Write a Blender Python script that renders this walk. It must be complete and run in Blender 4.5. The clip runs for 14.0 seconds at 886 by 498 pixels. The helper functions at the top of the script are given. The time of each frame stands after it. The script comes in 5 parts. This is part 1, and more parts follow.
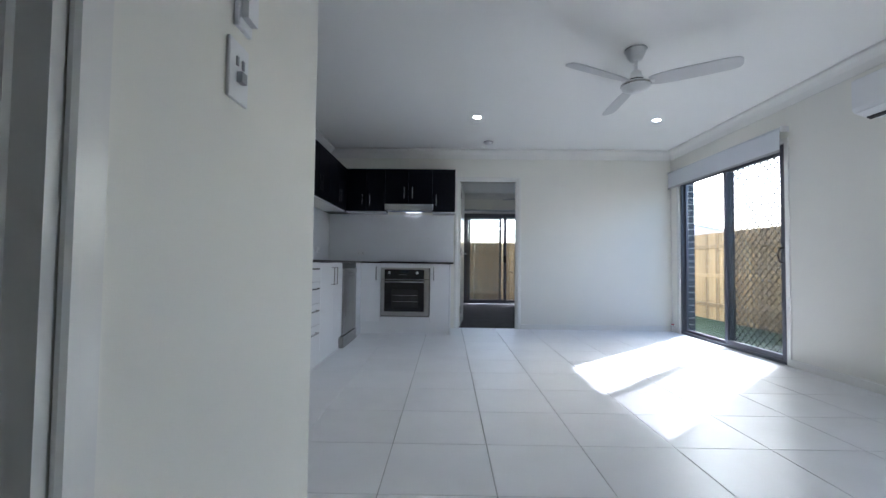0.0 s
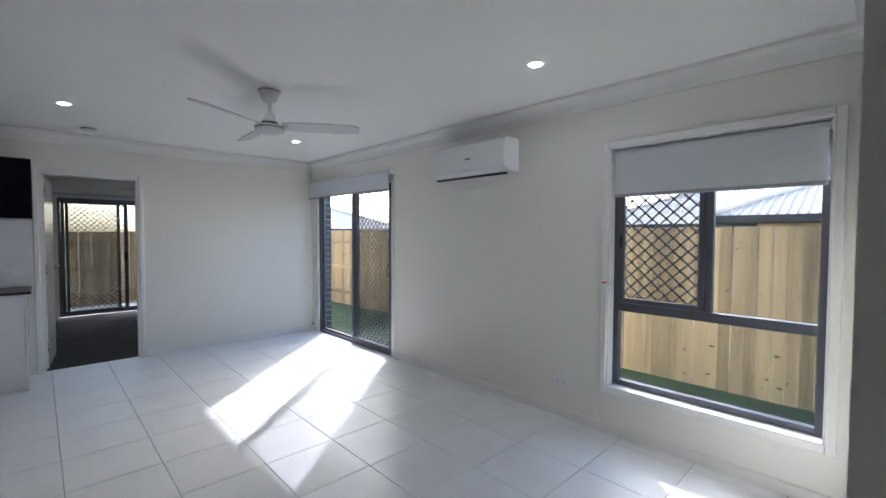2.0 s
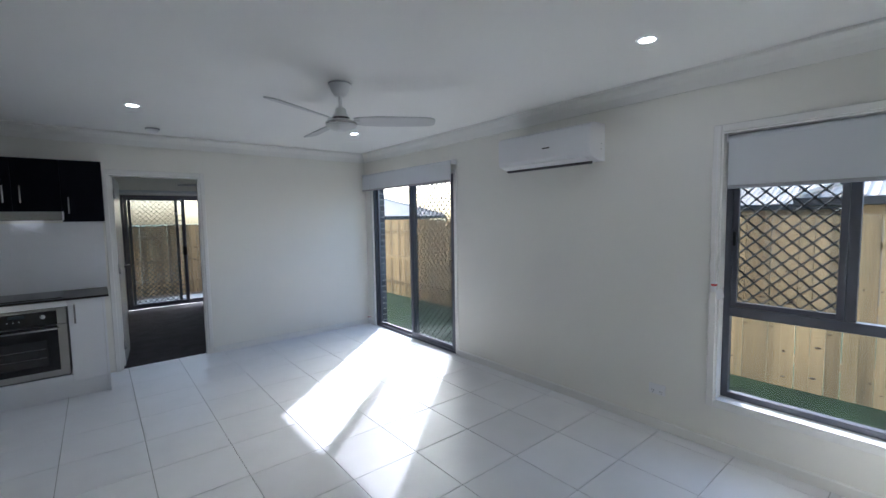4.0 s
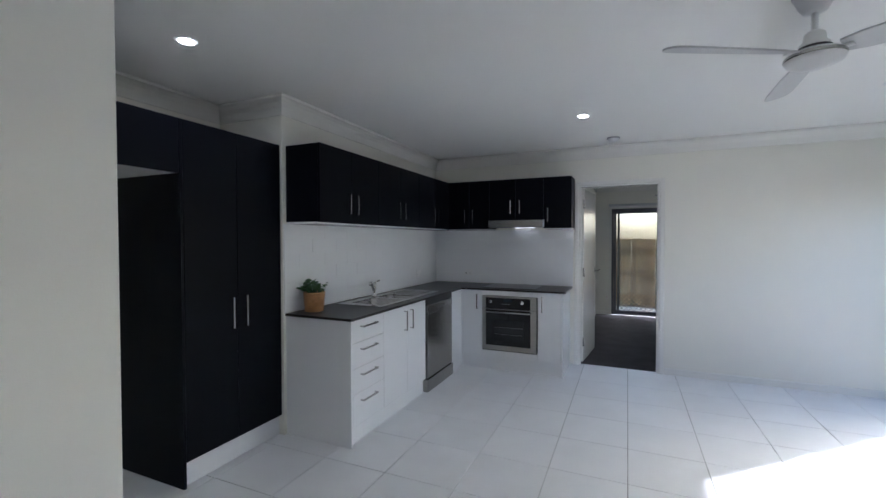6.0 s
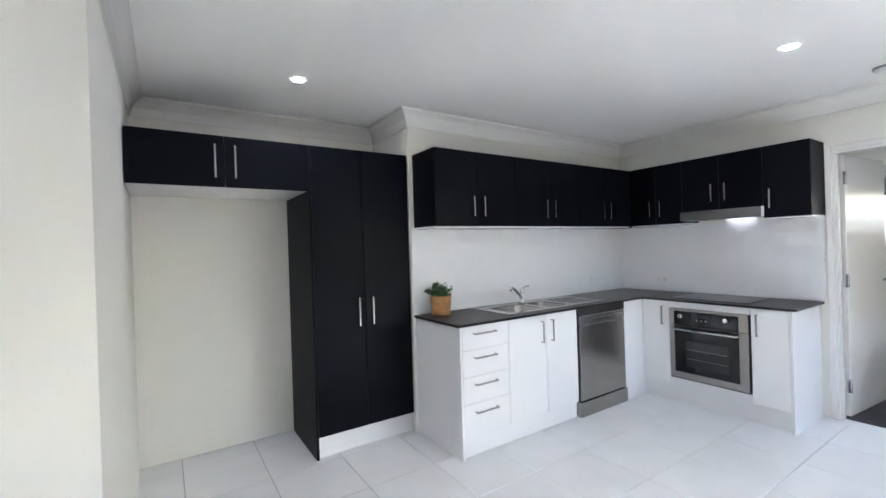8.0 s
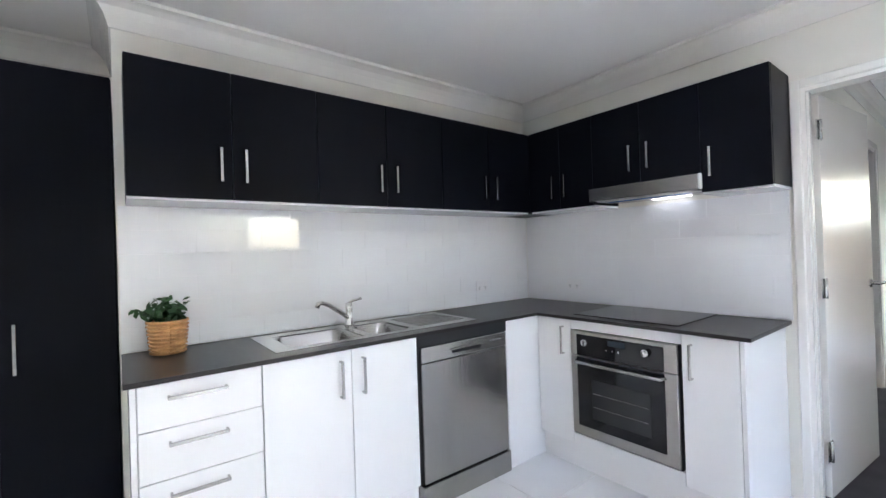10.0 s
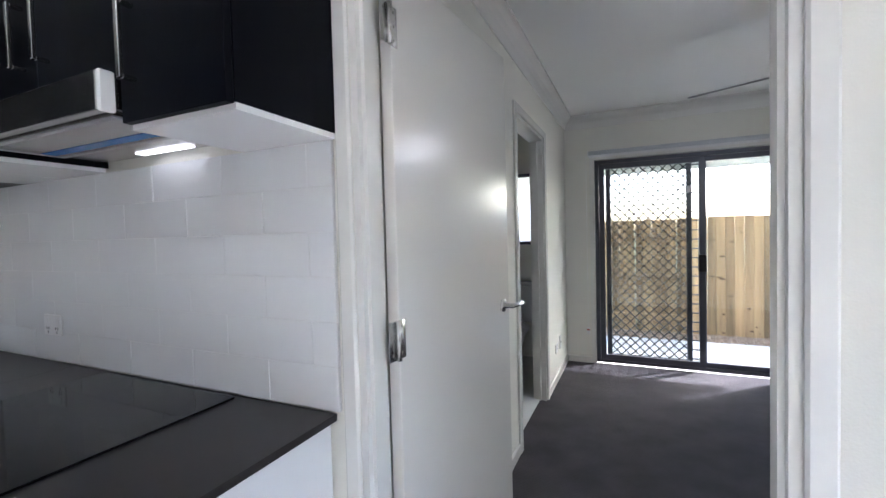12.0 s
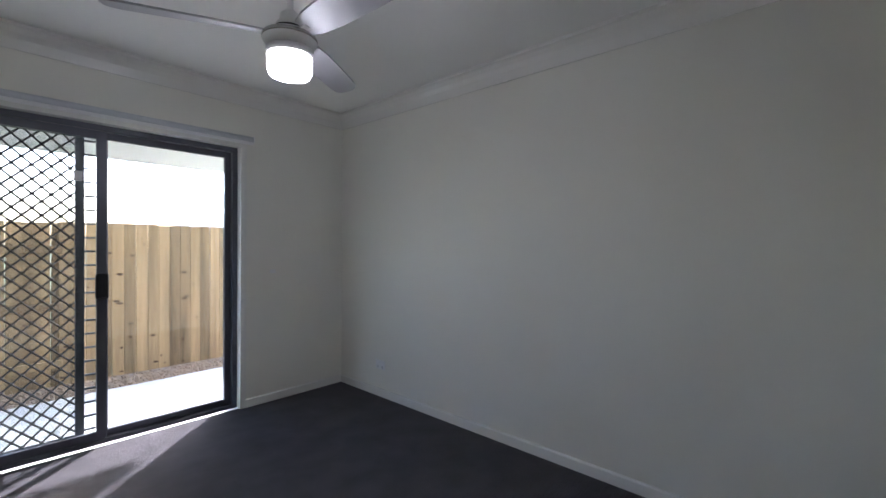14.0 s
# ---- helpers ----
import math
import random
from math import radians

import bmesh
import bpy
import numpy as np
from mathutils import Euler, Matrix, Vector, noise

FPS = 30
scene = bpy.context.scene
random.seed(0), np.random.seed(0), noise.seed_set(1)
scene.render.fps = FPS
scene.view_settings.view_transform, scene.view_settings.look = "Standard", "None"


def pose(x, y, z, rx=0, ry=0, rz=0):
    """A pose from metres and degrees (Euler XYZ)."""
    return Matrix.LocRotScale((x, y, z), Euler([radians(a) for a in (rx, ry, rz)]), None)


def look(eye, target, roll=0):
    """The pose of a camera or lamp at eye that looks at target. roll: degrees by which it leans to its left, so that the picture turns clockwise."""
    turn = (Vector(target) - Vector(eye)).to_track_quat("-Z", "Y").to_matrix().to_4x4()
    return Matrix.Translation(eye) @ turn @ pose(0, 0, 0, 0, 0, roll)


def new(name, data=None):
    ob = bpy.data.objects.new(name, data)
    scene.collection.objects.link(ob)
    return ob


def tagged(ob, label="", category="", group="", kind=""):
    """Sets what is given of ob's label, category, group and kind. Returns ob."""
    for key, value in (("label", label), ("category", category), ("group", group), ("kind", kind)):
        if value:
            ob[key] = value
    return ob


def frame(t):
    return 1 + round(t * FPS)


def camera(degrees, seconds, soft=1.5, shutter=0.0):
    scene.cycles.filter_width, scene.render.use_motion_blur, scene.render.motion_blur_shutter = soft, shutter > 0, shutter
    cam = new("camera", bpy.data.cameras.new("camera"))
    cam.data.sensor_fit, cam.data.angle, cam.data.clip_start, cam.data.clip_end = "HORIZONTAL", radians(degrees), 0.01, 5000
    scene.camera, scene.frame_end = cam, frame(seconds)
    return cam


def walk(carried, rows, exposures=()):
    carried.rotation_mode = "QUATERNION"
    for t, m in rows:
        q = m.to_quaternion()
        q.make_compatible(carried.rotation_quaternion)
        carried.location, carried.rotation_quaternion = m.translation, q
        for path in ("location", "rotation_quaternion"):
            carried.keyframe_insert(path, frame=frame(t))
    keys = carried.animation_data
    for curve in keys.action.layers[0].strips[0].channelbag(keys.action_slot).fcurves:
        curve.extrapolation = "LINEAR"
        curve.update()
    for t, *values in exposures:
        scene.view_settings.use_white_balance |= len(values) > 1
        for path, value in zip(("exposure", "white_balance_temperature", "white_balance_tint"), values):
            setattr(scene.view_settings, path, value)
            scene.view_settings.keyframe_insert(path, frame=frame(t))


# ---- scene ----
cam = camera(92.7, 14.0)
PATH = [
    (0, (0.749, 0.542, 0.88), (0.727, 2.541, 0.951), 0.7),
    (0.5, (0.759, 0.574, 0.945), (1.159, 2.532, 1.022), -0.3),
    (1, (0.87, 0.55, 1.156), (1.68, 2.377, 1.219), -0.8),
    (1.5, (0.864, 0.487, 1.361), (1.98, 2.146, 1.339), -0.2),
    (2, (0.872, 0.482, 1.431), (2.256, 1.924, 1.362), 0.2),
    (2.2, (0.89, 0.524, 1.429), (2.381, 1.855, 1.346), -0.0),
    (4.3, (0.763, 0.964, 1.559), (1.879, 2.614, 1.375), -1.7),
    (4.5, (0.825, 1.027, 1.509), (1.735, 2.801, 1.34), -1.6),
    (5, (0.977, 1.203, 1.432), (1.37, 3.162, 1.346), -1.3),
    (5.5, (1.13, 1.299, 1.428), (0.894, 3.285, 1.395), -1.1),
    (6, (1.398, 1.339, 1.436), (0.598, 3.171, 1.394), -0.1),
    (6.5, (1.631, 1.506, 1.424), (0.453, 3.122, 1.382), -0.1),
    (7, (1.852, 1.684, 1.434), (0.344, 2.997, 1.389), -0.4),
    (7.2, (1.95, 1.759, 1.427), (0.364, 2.976, 1.377), -0.5),
    (9.3, (1.679, 3.056, 1.358), (-0.013, 4.122, 1.368), -2.2),
    (9.5, (1.6, 3.251, 1.326), (-0.058, 4.37, 1.341), -1.8),
    (10, (1.449, 3.707, 1.309), (-0.138, 4.924, 1.318), -1.9),
    (10.5, (1.458, 4.177, 1.34), (-0.049, 5.492, 1.311), -2.5),
    (11, (1.47, 4.658, 1.326), (0.125, 6.137, 1.285), -2.3),
    (11.5, (1.487, 5.154, 1.318), (0.385, 6.822, 1.262), -2.1),
    (12, (1.481, 5.571, 1.323), (0.653, 7.39, 1.259), -1.5),
    (12.5, (1.388, 5.928, 1.322), (0.991, 7.887, 1.259), -1.2),
    (13, (1.359, 6.23, 1.303), (1.429, 8.228, 1.243), -0.8),
    (13.3, (1.382, 6.4, 1.303), (1.81, 8.352, 1.242), -0.7),
    (13.5, (1.411, 6.494, 1.292), (2.144, 8.353, 1.233), -0.4),
    (13.7, (1.448, 6.578, 1.284), (2.478, 8.292, 1.244), -0.1),
    (14, (1.488, 6.687, 1.29), (2.978, 8.02, 1.269), 0.5),
]
walk(cam, [(t, look(eye, target, roll)) for t, eye, target, roll in PATH],
     exposures=[(0, 2.85, 5250, 16), (1, 2.65, 5350, 17), (1.5, 2.42, 5400, 17), (2.2, 2.5, 5450, 17), (4.4, 2.4, 5300, 16), (5, 2.65, 5300, 16), (5.5, 2.6, 5350, 17), (6, 2.85, 5400, 17),
                (6.5, 3.15, 5400, 17), (7, 3.78, 5500, 17), (9.5, 4.15, 5600, 18), (11, 4.08, 5600, 19), (12.5, 3.6, 5550, 20), (13, 3.4, 5350, 23), (13.5, 3.55, 5500, 22), (14, 3.6, 5600, 22)])

# ---- light ----
SUN_FROM = Vector((0.74, 0.67, 0.70)).normalized()
world = bpy.data.worlds.new("sky")
scene.world = world
world.use_nodes = True
wn = world.node_tree.nodes
sky = wn.new("ShaderNodeTexSky")
sky.sky_type, sky.sun_disc = "NISHITA", False
sky.sun_elevation = math.asin(SUN_FROM.z)
sky.sun_rotation = math.atan2(SUN_FROM.x, SUN_FROM.y)
sky.dust_density = 4.0
wn["Background"].inputs["Strength"].default_value = 0.15
world.node_tree.links.new(sky.outputs[0], wn["Background"].inputs["Color"])
sun = new("sun", bpy.data.lights.new("sun", "SUN"))
sun.data.energy, sun.data.angle, sun.data.color = 1.45, radians(1.2), (1.0, 0.95, 0.88)
sun.matrix_world = look(SUN_FROM * 30, (0, 0, 0))

# ---- materials ----
def mat(name, color, rough=0.5, metal=0.0, vary=0.06, scale=6.0, bump=0.0, bscale=120.0, spec=0.5, coat=0.0,
        emit=0.0, rvary=0.03, rand=0.0, stretch=(1, 1, 1)):
    """A principled surface with broad stains and tone changes, fine grain and, between pieces, a change of shade."""
    m = bpy.data.materials.new(name)
    m.use_nodes = True
    n, l = m.node_tree.nodes, m.node_tree.links
    p = n["Principled BSDF"]
    tc = n.new("ShaderNodeTexCoord")
    mp = n.new("ShaderNodeMapping")
    mp.inputs["Scale"].default_value = stretch
    if rand:
        oi = n.new("ShaderNodeObjectInfo")
        far = n.new("ShaderNodeVectorMath"); far.operation = "MULTIPLY_ADD"
        far.inputs[1].default_value = (37.0, 61.0, 23.0)
        l.new(oi.outputs["Random"], far.inputs[0]); l.new(tc.outputs["Object"], far.inputs[2])
        l.new(far.outputs[0], mp.inputs[0])
    else:
        l.new(tc.outputs["Object"], mp.inputs[0])
    big = n.new("ShaderNodeTexNoise")
    big.inputs["Scale"].default_value, big.inputs["Detail"].default_value = scale, 4
    l.new(mp.outputs[0], big.inputs["Vector"])
    fine = n.new("ShaderNodeTexNoise")
    fine.inputs["Scale"].default_value, fine.inputs["Detail"].default_value = bscale, 3
    l.new(mp.outputs[0], fine.inputs["Vector"])
    mix = n.new("ShaderNodeMath"); mix.operation = "MULTIPLY_ADD"
    mix.inputs[1].default_value = 0.7
    l.new(big.outputs[0], mix.inputs[0])
    sc = n.new("ShaderNodeMath"); sc.operation = "MULTIPLY"; sc.inputs[1].default_value = 0.3
    l.new(fine.outputs[0], sc.inputs[0]); l.new(sc.outputs[0], mix.inputs[2])
    last = mix.outputs[0]
    if rand:
        ra = n.new("ShaderNodeMath"); ra.operation = "MULTIPLY_ADD"
        ra.inputs[1].default_value = rand
        sb = n.new("ShaderNodeMath"); sb.operation = "SUBTRACT"; sb.inputs[1].default_value = 0.5
        l.new(oi.outputs["Random"], sb.inputs[0]); l.new(sb.outputs[0], ra.inputs[0]); l.new(last, ra.inputs[2])
        last = ra.outputs[0]
    ramp = n.new("ShaderNodeMapRange")
    ramp.inputs[1].default_value, ramp.inputs[2].default_value = 0.3, 0.7
    ramp.inputs[3].default_value, ramp.inputs[4].default_value = 1 - vary, 1 + vary
    ramp.clamp = False
    l.new(last, ramp.inputs[0])
    mul = n.new("ShaderNodeVectorMath"); mul.operation = "SCALE"
    mul.inputs[0].default_value = color
    l.new(ramp.outputs[0], mul.inputs["Scale"])
    l.new(mul.outputs[0], p.inputs["Base Color"])
    rr = n.new("ShaderNodeMapRange")
    rr.inputs[1].default_value, rr.inputs[2].default_value = 0.15, 0.85
    rr.inputs[3].default_value, rr.inputs[4].default_value = max(0.02, rough - rvary), min(1, rough + rvary)
    l.new(big.outputs[0], rr.inputs[0]); l.new(rr.outputs[0], p.inputs["Roughness"])
    p.inputs["Metallic"].default_value = metal
    p.inputs["Specular IOR Level"].default_value = spec
    p.inputs["Coat Weight"].default_value = coat
    p.inputs["Coat Roughness"].default_value = 0.08
    if bump:
        b = n.new("ShaderNodeBump")
        b.inputs["Strength"].default_value, b.inputs["Distance"].default_value = bump, 0.004
        l.new(fine.outputs[0], b.inputs["Height"]); l.new(b.outputs[0], p.inputs["Normal"])
    if emit:
        p.inputs["Emission Color"].default_value = (1.0, 0.97, 0.92, 1)
        p.inputs["Emission Strength"].default_value = emit
    return m


def glass_mat(name, tint=(0.9, 0.95, 0.93), gloss=0.06):
    m = bpy.data.materials.new(name)
    m.use_nodes = True
    n, l = m.node_tree.nodes, m.node_tree.links
    n.remove(n["Principled BSDF"])
    out = n["Material Output"]
    tr = n.new("ShaderNodeBsdfTransparent"); tr.inputs[0].default_value = (*tint, 1)
    gl = n.new("ShaderNodeBsdfGlossy"); gl.inputs["Roughness"].default_value = 0.02
    lw = n.new("ShaderNodeLayerWeight"); lw.inputs[0].default_value = 0.5
    pw = n.new("ShaderNodeMath"); pw.operation = "POWER"; pw.inputs[1].default_value = 5.0
    l.new(lw.outputs["Facing"], pw.inputs[0])
    fr = n.new("ShaderNodeMath"); fr.operation = "MULTIPLY_ADD"
    fr.inputs[1].default_value, fr.inputs[2].default_value = 0.5, 0.035
    l.new(pw.outputs[0], fr.inputs[0])
    mx = n.new("ShaderNodeMixShader")
    l.new(fr.outputs[0], mx.inputs[0]); l.new(tr.outputs[0], mx.inputs[1]); l.new(gl.outputs[0], mx.inputs[2])
    l.new(mx.outputs[0], out.inputs[0])
    return m


WALL = mat("wall_paint", (0.81, 0.795, 0.725), 0.55, vary=0.015, scale=1.5, bump=0.12, bscale=220)
CEIL = mat("ceiling_paint", (0.88, 0.875, 0.845), 0.7, vary=0.015, scale=1.2, bump=0.08, bscale=200)
TRIM = mat("gloss_trim", (0.82, 0.81, 0.77), 0.25, vary=0.015, scale=3, bump=0.03, bscale=60)
DOORP = mat("door_paint", (0.80, 0.785, 0.74), 0.22, vary=0.012, scale=3, bump=0.05, bscale=160)
TILE = mat("floor_tile", (0.80, 0.80, 0.80), 0.37, vary=0.045, scale=3.5, bump=0.02, bscale=300, rand=0.12, rvary=0.02)
# strong tone changes in the colour mimic joints fading out under floor reflections
GROUT = mat("grout", (0.29, 0.28, 0.27), 0.9, vary=0.7, scale=2.2, bump=0.3)
WTILE = mat("wall_tile", (0.84, 0.85, 0.86), 0.035, vary=0.012, scale=4, rvary=0.01, bump=0.004, bscale=7, rand=0.02)
WGROUT = mat("white_grout", (0.84, 0.84, 0.84), 0.8, vary=0.05)
CARPET = mat("carpet", (0.092, 0.086, 0.092), 0.98, vary=0.2, scale=5, bump=0.9, bscale=420, spec=0.1)
def ribbed(m, pitch, strength):
    """Adds rows of loops, pitch metres apart, to a surface's relief."""
    n, l = m.node_tree.nodes, m.node_tree.links
    tc = n.new("ShaderNodeTexCoord")
    wv = n.new("ShaderNodeTexWave")
    wv.wave_type, wv.bands_direction = "BANDS", "Y"
    wv.inputs["Scale"].default_value = 0.314 / pitch
    wv.inputs["Distortion"].default_value, wv.inputs["Detail Scale"].default_value = 0.6, 40.0
    l.new(tc.outputs["Object"], wv.inputs["Vector"])
    b = n.new("ShaderNodeBump")
    b.inputs["Strength"].default_value, b.inputs["Distance"].default_value = strength, 0.006
    l.new(wv.outputs["Fac"], b.inputs["Height"])
    p = n["Principled BSDF"]
    if p.inputs["Normal"].links:
        l.new(p.inputs["Normal"].links[0].from_socket, b.inputs["Normal"])
    l.new(b.outputs[0], p.inputs["Normal"])


ribbed(CARPET, 0.014, 0.7)
BLACK = mat("black_laminate", (0.0035, 0.004, 0.0068), 0.42, vary=0.06, scale=3, bump=0.04, bscale=180, spec=0.09, rvary=0.02)
GLOSSW = mat("white_laminate", (0.84, 0.84, 0.845), 0.16, vary=0.01, scale=2, rvary=0.04)
STONE = mat("dark_worktop", (0.033, 0.029, 0.028), 0.3, vary=0.14, scale=70, spec=0.22, rvary=0.03, bump=0.05, bscale=500)
STEEL = mat("brushed_steel", (0.38, 0.37, 0.355), 0.24, 1.0, vary=0.08, scale=5, bump=0.1, bscale=90, stretch=(1, 1, 0.05))
STEELH = mat("brushed_steel_flat", (0.46, 0.45, 0.435), 0.26, 1.0, vary=0.06, scale=5, bump=0.06, bscale=90, stretch=(0.05, 0.05, 1))
CHROME = mat("chrome", (0.75, 0.75, 0.74), 0.12, 1.0, vary=0.03)
HINGE = mat("satin_steel", (0.62, 0.62, 0.60), 0.25, 1.0, vary=0.04)
OVENTRIM = mat("oven_steel", (0.42, 0.40, 0.38), 0.32, 1.0, vary=0.08, scale=5, bump=0.06, bscale=90, stretch=(0.05, 0.05, 1))
OVENB = mat("black_glass", (0.008, 0.008, 0.009), 0.06, vary=0.1, rvary=0.02)
HOBG = mat("hob_glass", (0.006, 0.006, 0.007), 0.06, vary=0.1, rvary=0.02, spec=0.2)
HANDLE = mat("handle_steel", (0.44, 0.435, 0.42), 0.24, 1.0, vary=0.05, scale=9)
BLACKP = mat("black_plastic", (0.015, 0.015, 0.016), 0.4, vary=0.1)
WHITEP = mat("white_plastic", (0.80, 0.80, 0.80), 0.32, vary=0.01)
GREYP = mat("grey_plastic", (0.35, 0.35, 0.36), 0.4, vary=0.03)
ALU = mat("charcoal_aluminium", (0.11, 0.115, 0.135), 0.38, 0.35, vary=0.06, scale=8)
MESHM = mat("grille_metal", (0.05, 0.048, 0.047), 0.35, 0.2, vary=0.1)
BLIND = mat("blind_fabric", (0.62, 0.64, 0.66), 0.85, vary=0.015, scale=4, bump=0.15, bscale=500)
WOOD = mat("treated_pine", (0.40, 0.27, 0.14), 0.75, vary=0.34, scale=9, bump=0.3, bscale=60, rand=0.4, stretch=(1.6, 1.6, 0.07))
KNOT = mat("knot", (0.10, 0.055, 0.025), 0.8, vary=0.3)
BRICK = mat("dark_brick", (0.055, 0.06, 0.075), 0.8, vary=0.3, scale=14, bump=0.5, bscale=90, rand=0.6)
MORTAR = mat("mortar", (0.55, 0.53, 0.5), 0.95, vary=0.1, scale=14, bump=0.4)
GRASS = mat("lawn", (0.04, 0.065, 0.022), 0.95, vary=0.5, scale=4, bump=1.0, bscale=90)
CONC = mat("concrete", (0.76, 0.74, 0.71), 0.85, vary=0.1, scale=3, bump=0.3, bscale=120)
PEBBLE = mat("pebbles", (0.36, 0.26, 0.18), 0.85, vary=0.4, scale=30, bump=1.0, bscale=60)
ROOFM = mat("roof_sheet", (0.80, 0.67, 0.54), 0.7, 0.0, vary=0.05, scale=2, spec=0.1)
GUTTER = mat("gutter_metal", (0.03, 0.029, 0.03), 0.5, vary=0.05)
FARWALL = mat("rendered_brick", (0.4, 0.33, 0.27), 0.9, vary=0.1)
GLASS = glass_mat("window_glass")


def mesh_mat(name, cover):
    """Fine woven insect mesh: too fine to tell its threads apart, it hides a share of what lies behind it."""
    m = bpy.data.materials.new(name)
    m.use_nodes = True
    n, l = m.node_tree.nodes, m.node_tree.links
    n.remove(n["Principled BSDF"])
    tc = n.new("ShaderNodeTexCoord")
    no = n.new("ShaderNodeTexNoise"); no.inputs["Scale"].default_value = 3.0
    l.new(tc.outputs["Object"], no.inputs["Vector"])
    mr = n.new("ShaderNodeMapRange")
    mr.inputs[3].default_value, mr.inputs[4].default_value = cover - 0.05, cover + 0.05
    l.new(no.outputs[0], mr.inputs[0])
    tr = n.new("ShaderNodeBsdfTransparent")
    df = n.new("ShaderNodeBsdfDiffuse"); df.inputs[0].default_value = (0.11, 0.11, 0.115, 1)
    mx = n.new("ShaderNodeMixShader")
    l.new(mr.outputs[0], mx.inputs[0]); l.new(tr.outputs[0], mx.inputs[1]); l.new(df.outputs[0], mx.inputs[2])
    l.new(mx.outputs[0], n["Material Output"].inputs[0])
    return m


FLYMESH = mesh_mat("insect_mesh", 0.19)
FROST = mat("frosted_glass", (0.85, 0.88, 0.9), 0.5, vary=0.02)
FROST.node_tree.nodes["Principled BSDF"].inputs["Transmission Weight"].default_value = 0.9
# bedroom fan blades: the fan's white with their shade put into the colour
FAN_SHADE = mat("fan_white_in_shade", (0.42, 0.42, 0.43), 0.55, vary=0.03)
# living room fan blades: same white, darkened for their backlit undersides
FAN_BACKLIT = mat("fan_white_backlit", (0.56, 0.56, 0.555), 0.4, vary=0.03)
FAN = mat("fan_white", (0.74, 0.74, 0.73), 0.35, vary=0.02)
LED = mat("downlight_lens", (0.9, 0.9, 0.9), 0.5, emit=22.0)
LAMP = mat("opal_glass", (0.9, 0.9, 0.9), 0.4, emit=2.6)
HOODL = mat("hood_lens", (0.9, 0.9, 0.9), 0.5, emit=0.3)
CERAM = mat("ceramic", (0.8, 0.8, 0.8), 0.08, vary=0.01)
WICKER = mat("wicker", (0.50, 0.27, 0.11), 0.6, vary=0.3, scale=20, bump=0.4, bscale=120)
LEAF = mat("leaf", (0.035, 0.09, 0.025), 0.45, vary=0.4, scale=20)
SOIL = mat("soil", (0.03, 0.022, 0.016), 0.95, vary=0.3, bump=0.8)
RED = mat("red_tag", (0.5, 0.06, 0.05), 0.5)
FILM = mat("blue_film", (0.03, 0.16, 0.48), 0.25)


# ---- mesh helpers ----
def box(bm, x0, x1, y0, y1, z0, z1, bevel=0.0, seg=1):
    """Adds a box, its edges rounded by bevel, to bm."""
    g = bmesh.ops.create_cube(bm, size=1, matrix=Matrix.Translation(((x0 + x1) / 2, (y0 + y1) / 2, (z0 + z1) / 2))
                              @ Matrix.Diagonal((abs(x1 - x0), abs(y1 - y0), abs(z1 - z0), 1)))
    if bevel:
        es = list({e for v in g["verts"] for e in v.link_edges})
        bmesh.ops.bevel(bm, geom=es, offset=bevel, segments=seg, affect="EDGES", profile=0.5)
    return bm


def bx(*a, bevel=0.0, seg=1):
    return box(bmesh.new(), *a, bevel=bevel, seg=seg)


def lathe(profile, n=24, at=(0, 0, 0), bm=None):
    """Turns (radius, height) pairs round z."""
    bm = bm or bmesh.new()
    rings = []
    for r, z in profile:
        if r < 1e-5:
            rings.append([bm.verts.new((at[0], at[1], at[2] + z))])
        else:
            rings.append([bm.verts.new((at[0] + r * math.cos(2 * math.pi * i / n), at[1] + r * math.sin(2 * math.pi * i / n), at[2] + z)) for i in range(n)])
    for a, b in zip(rings, rings[1:]):
        for i in range(n):
            vs = [a[i % len(a)], a[(i + 1) % len(a)], b[(i + 1) % len(b)], b[i % len(b)]]
            vs = list(dict.fromkeys(vs))
            if len(vs) > 2:
                bm.faces.new(vs)
    bmesh.ops.recalc_face_normals(bm, faces=bm.faces)
    return bm


def tube(points, r, n=8, bm=None, close=True):
    """A round bar along a line of points."""
    bm = bm or bmesh.new()
    pts = [Vector(p) for p in points]
    rings = []
    for i, p in enumerate(pts):
        d = (pts[min(i + 1, len(pts) - 1)] - pts[max(i - 1, 0)]).normalized()
        q = d.to_track_quat("Z", "Y")
        rings.append([bm.verts.new(p + q @ Vector((r * math.cos(2 * math.pi * k / n), r * math.sin(2 * math.pi * k / n), 0))) for k in range(n)])
    for a, b in zip(rings, rings[1:]):
        for k in range(n):
            bm.faces.new((a[k], a[(k + 1) % n], b[(k + 1) % n], b[k]))
    if close:
        bm.faces.new(rings[0][::-1]); bm.faces.new(rings[-1])
    return bm


def obj(name, bm, material, smooth=False):
    me = bpy.data.meshes.new(name)
    bm.to_mesh(me); bm.free()
    me.materials.append(material)
    if smooth:
        me.shade_auto_smooth(angle=radians(40)) if hasattr(me, "shade_auto_smooth") else me.shade_smooth()
    return new(name, me)


def part(name, bm, material, parent, label="", smooth=False):
    ob = obj(name, bm, material, smooth)
    ob.parent = parent
    ob.matrix_parent_inverse = parent.matrix_world.inverted() if parent.parent is None else (parent.matrix_world).inverted()
    return tagged(ob, label)


def root(name, label, category, group="", at=(0, 0, 0)):
    """An empty at a thing's base, under which its parts are hung; they are built in world places."""
    e = new(name)
    e.location = at
    bpy.context.view_layer.update()
    return tagged(e, label, category, group)


def structure(name, bm, material, label=""):
    return tagged(obj(name, bm, material), label, kind="structure")


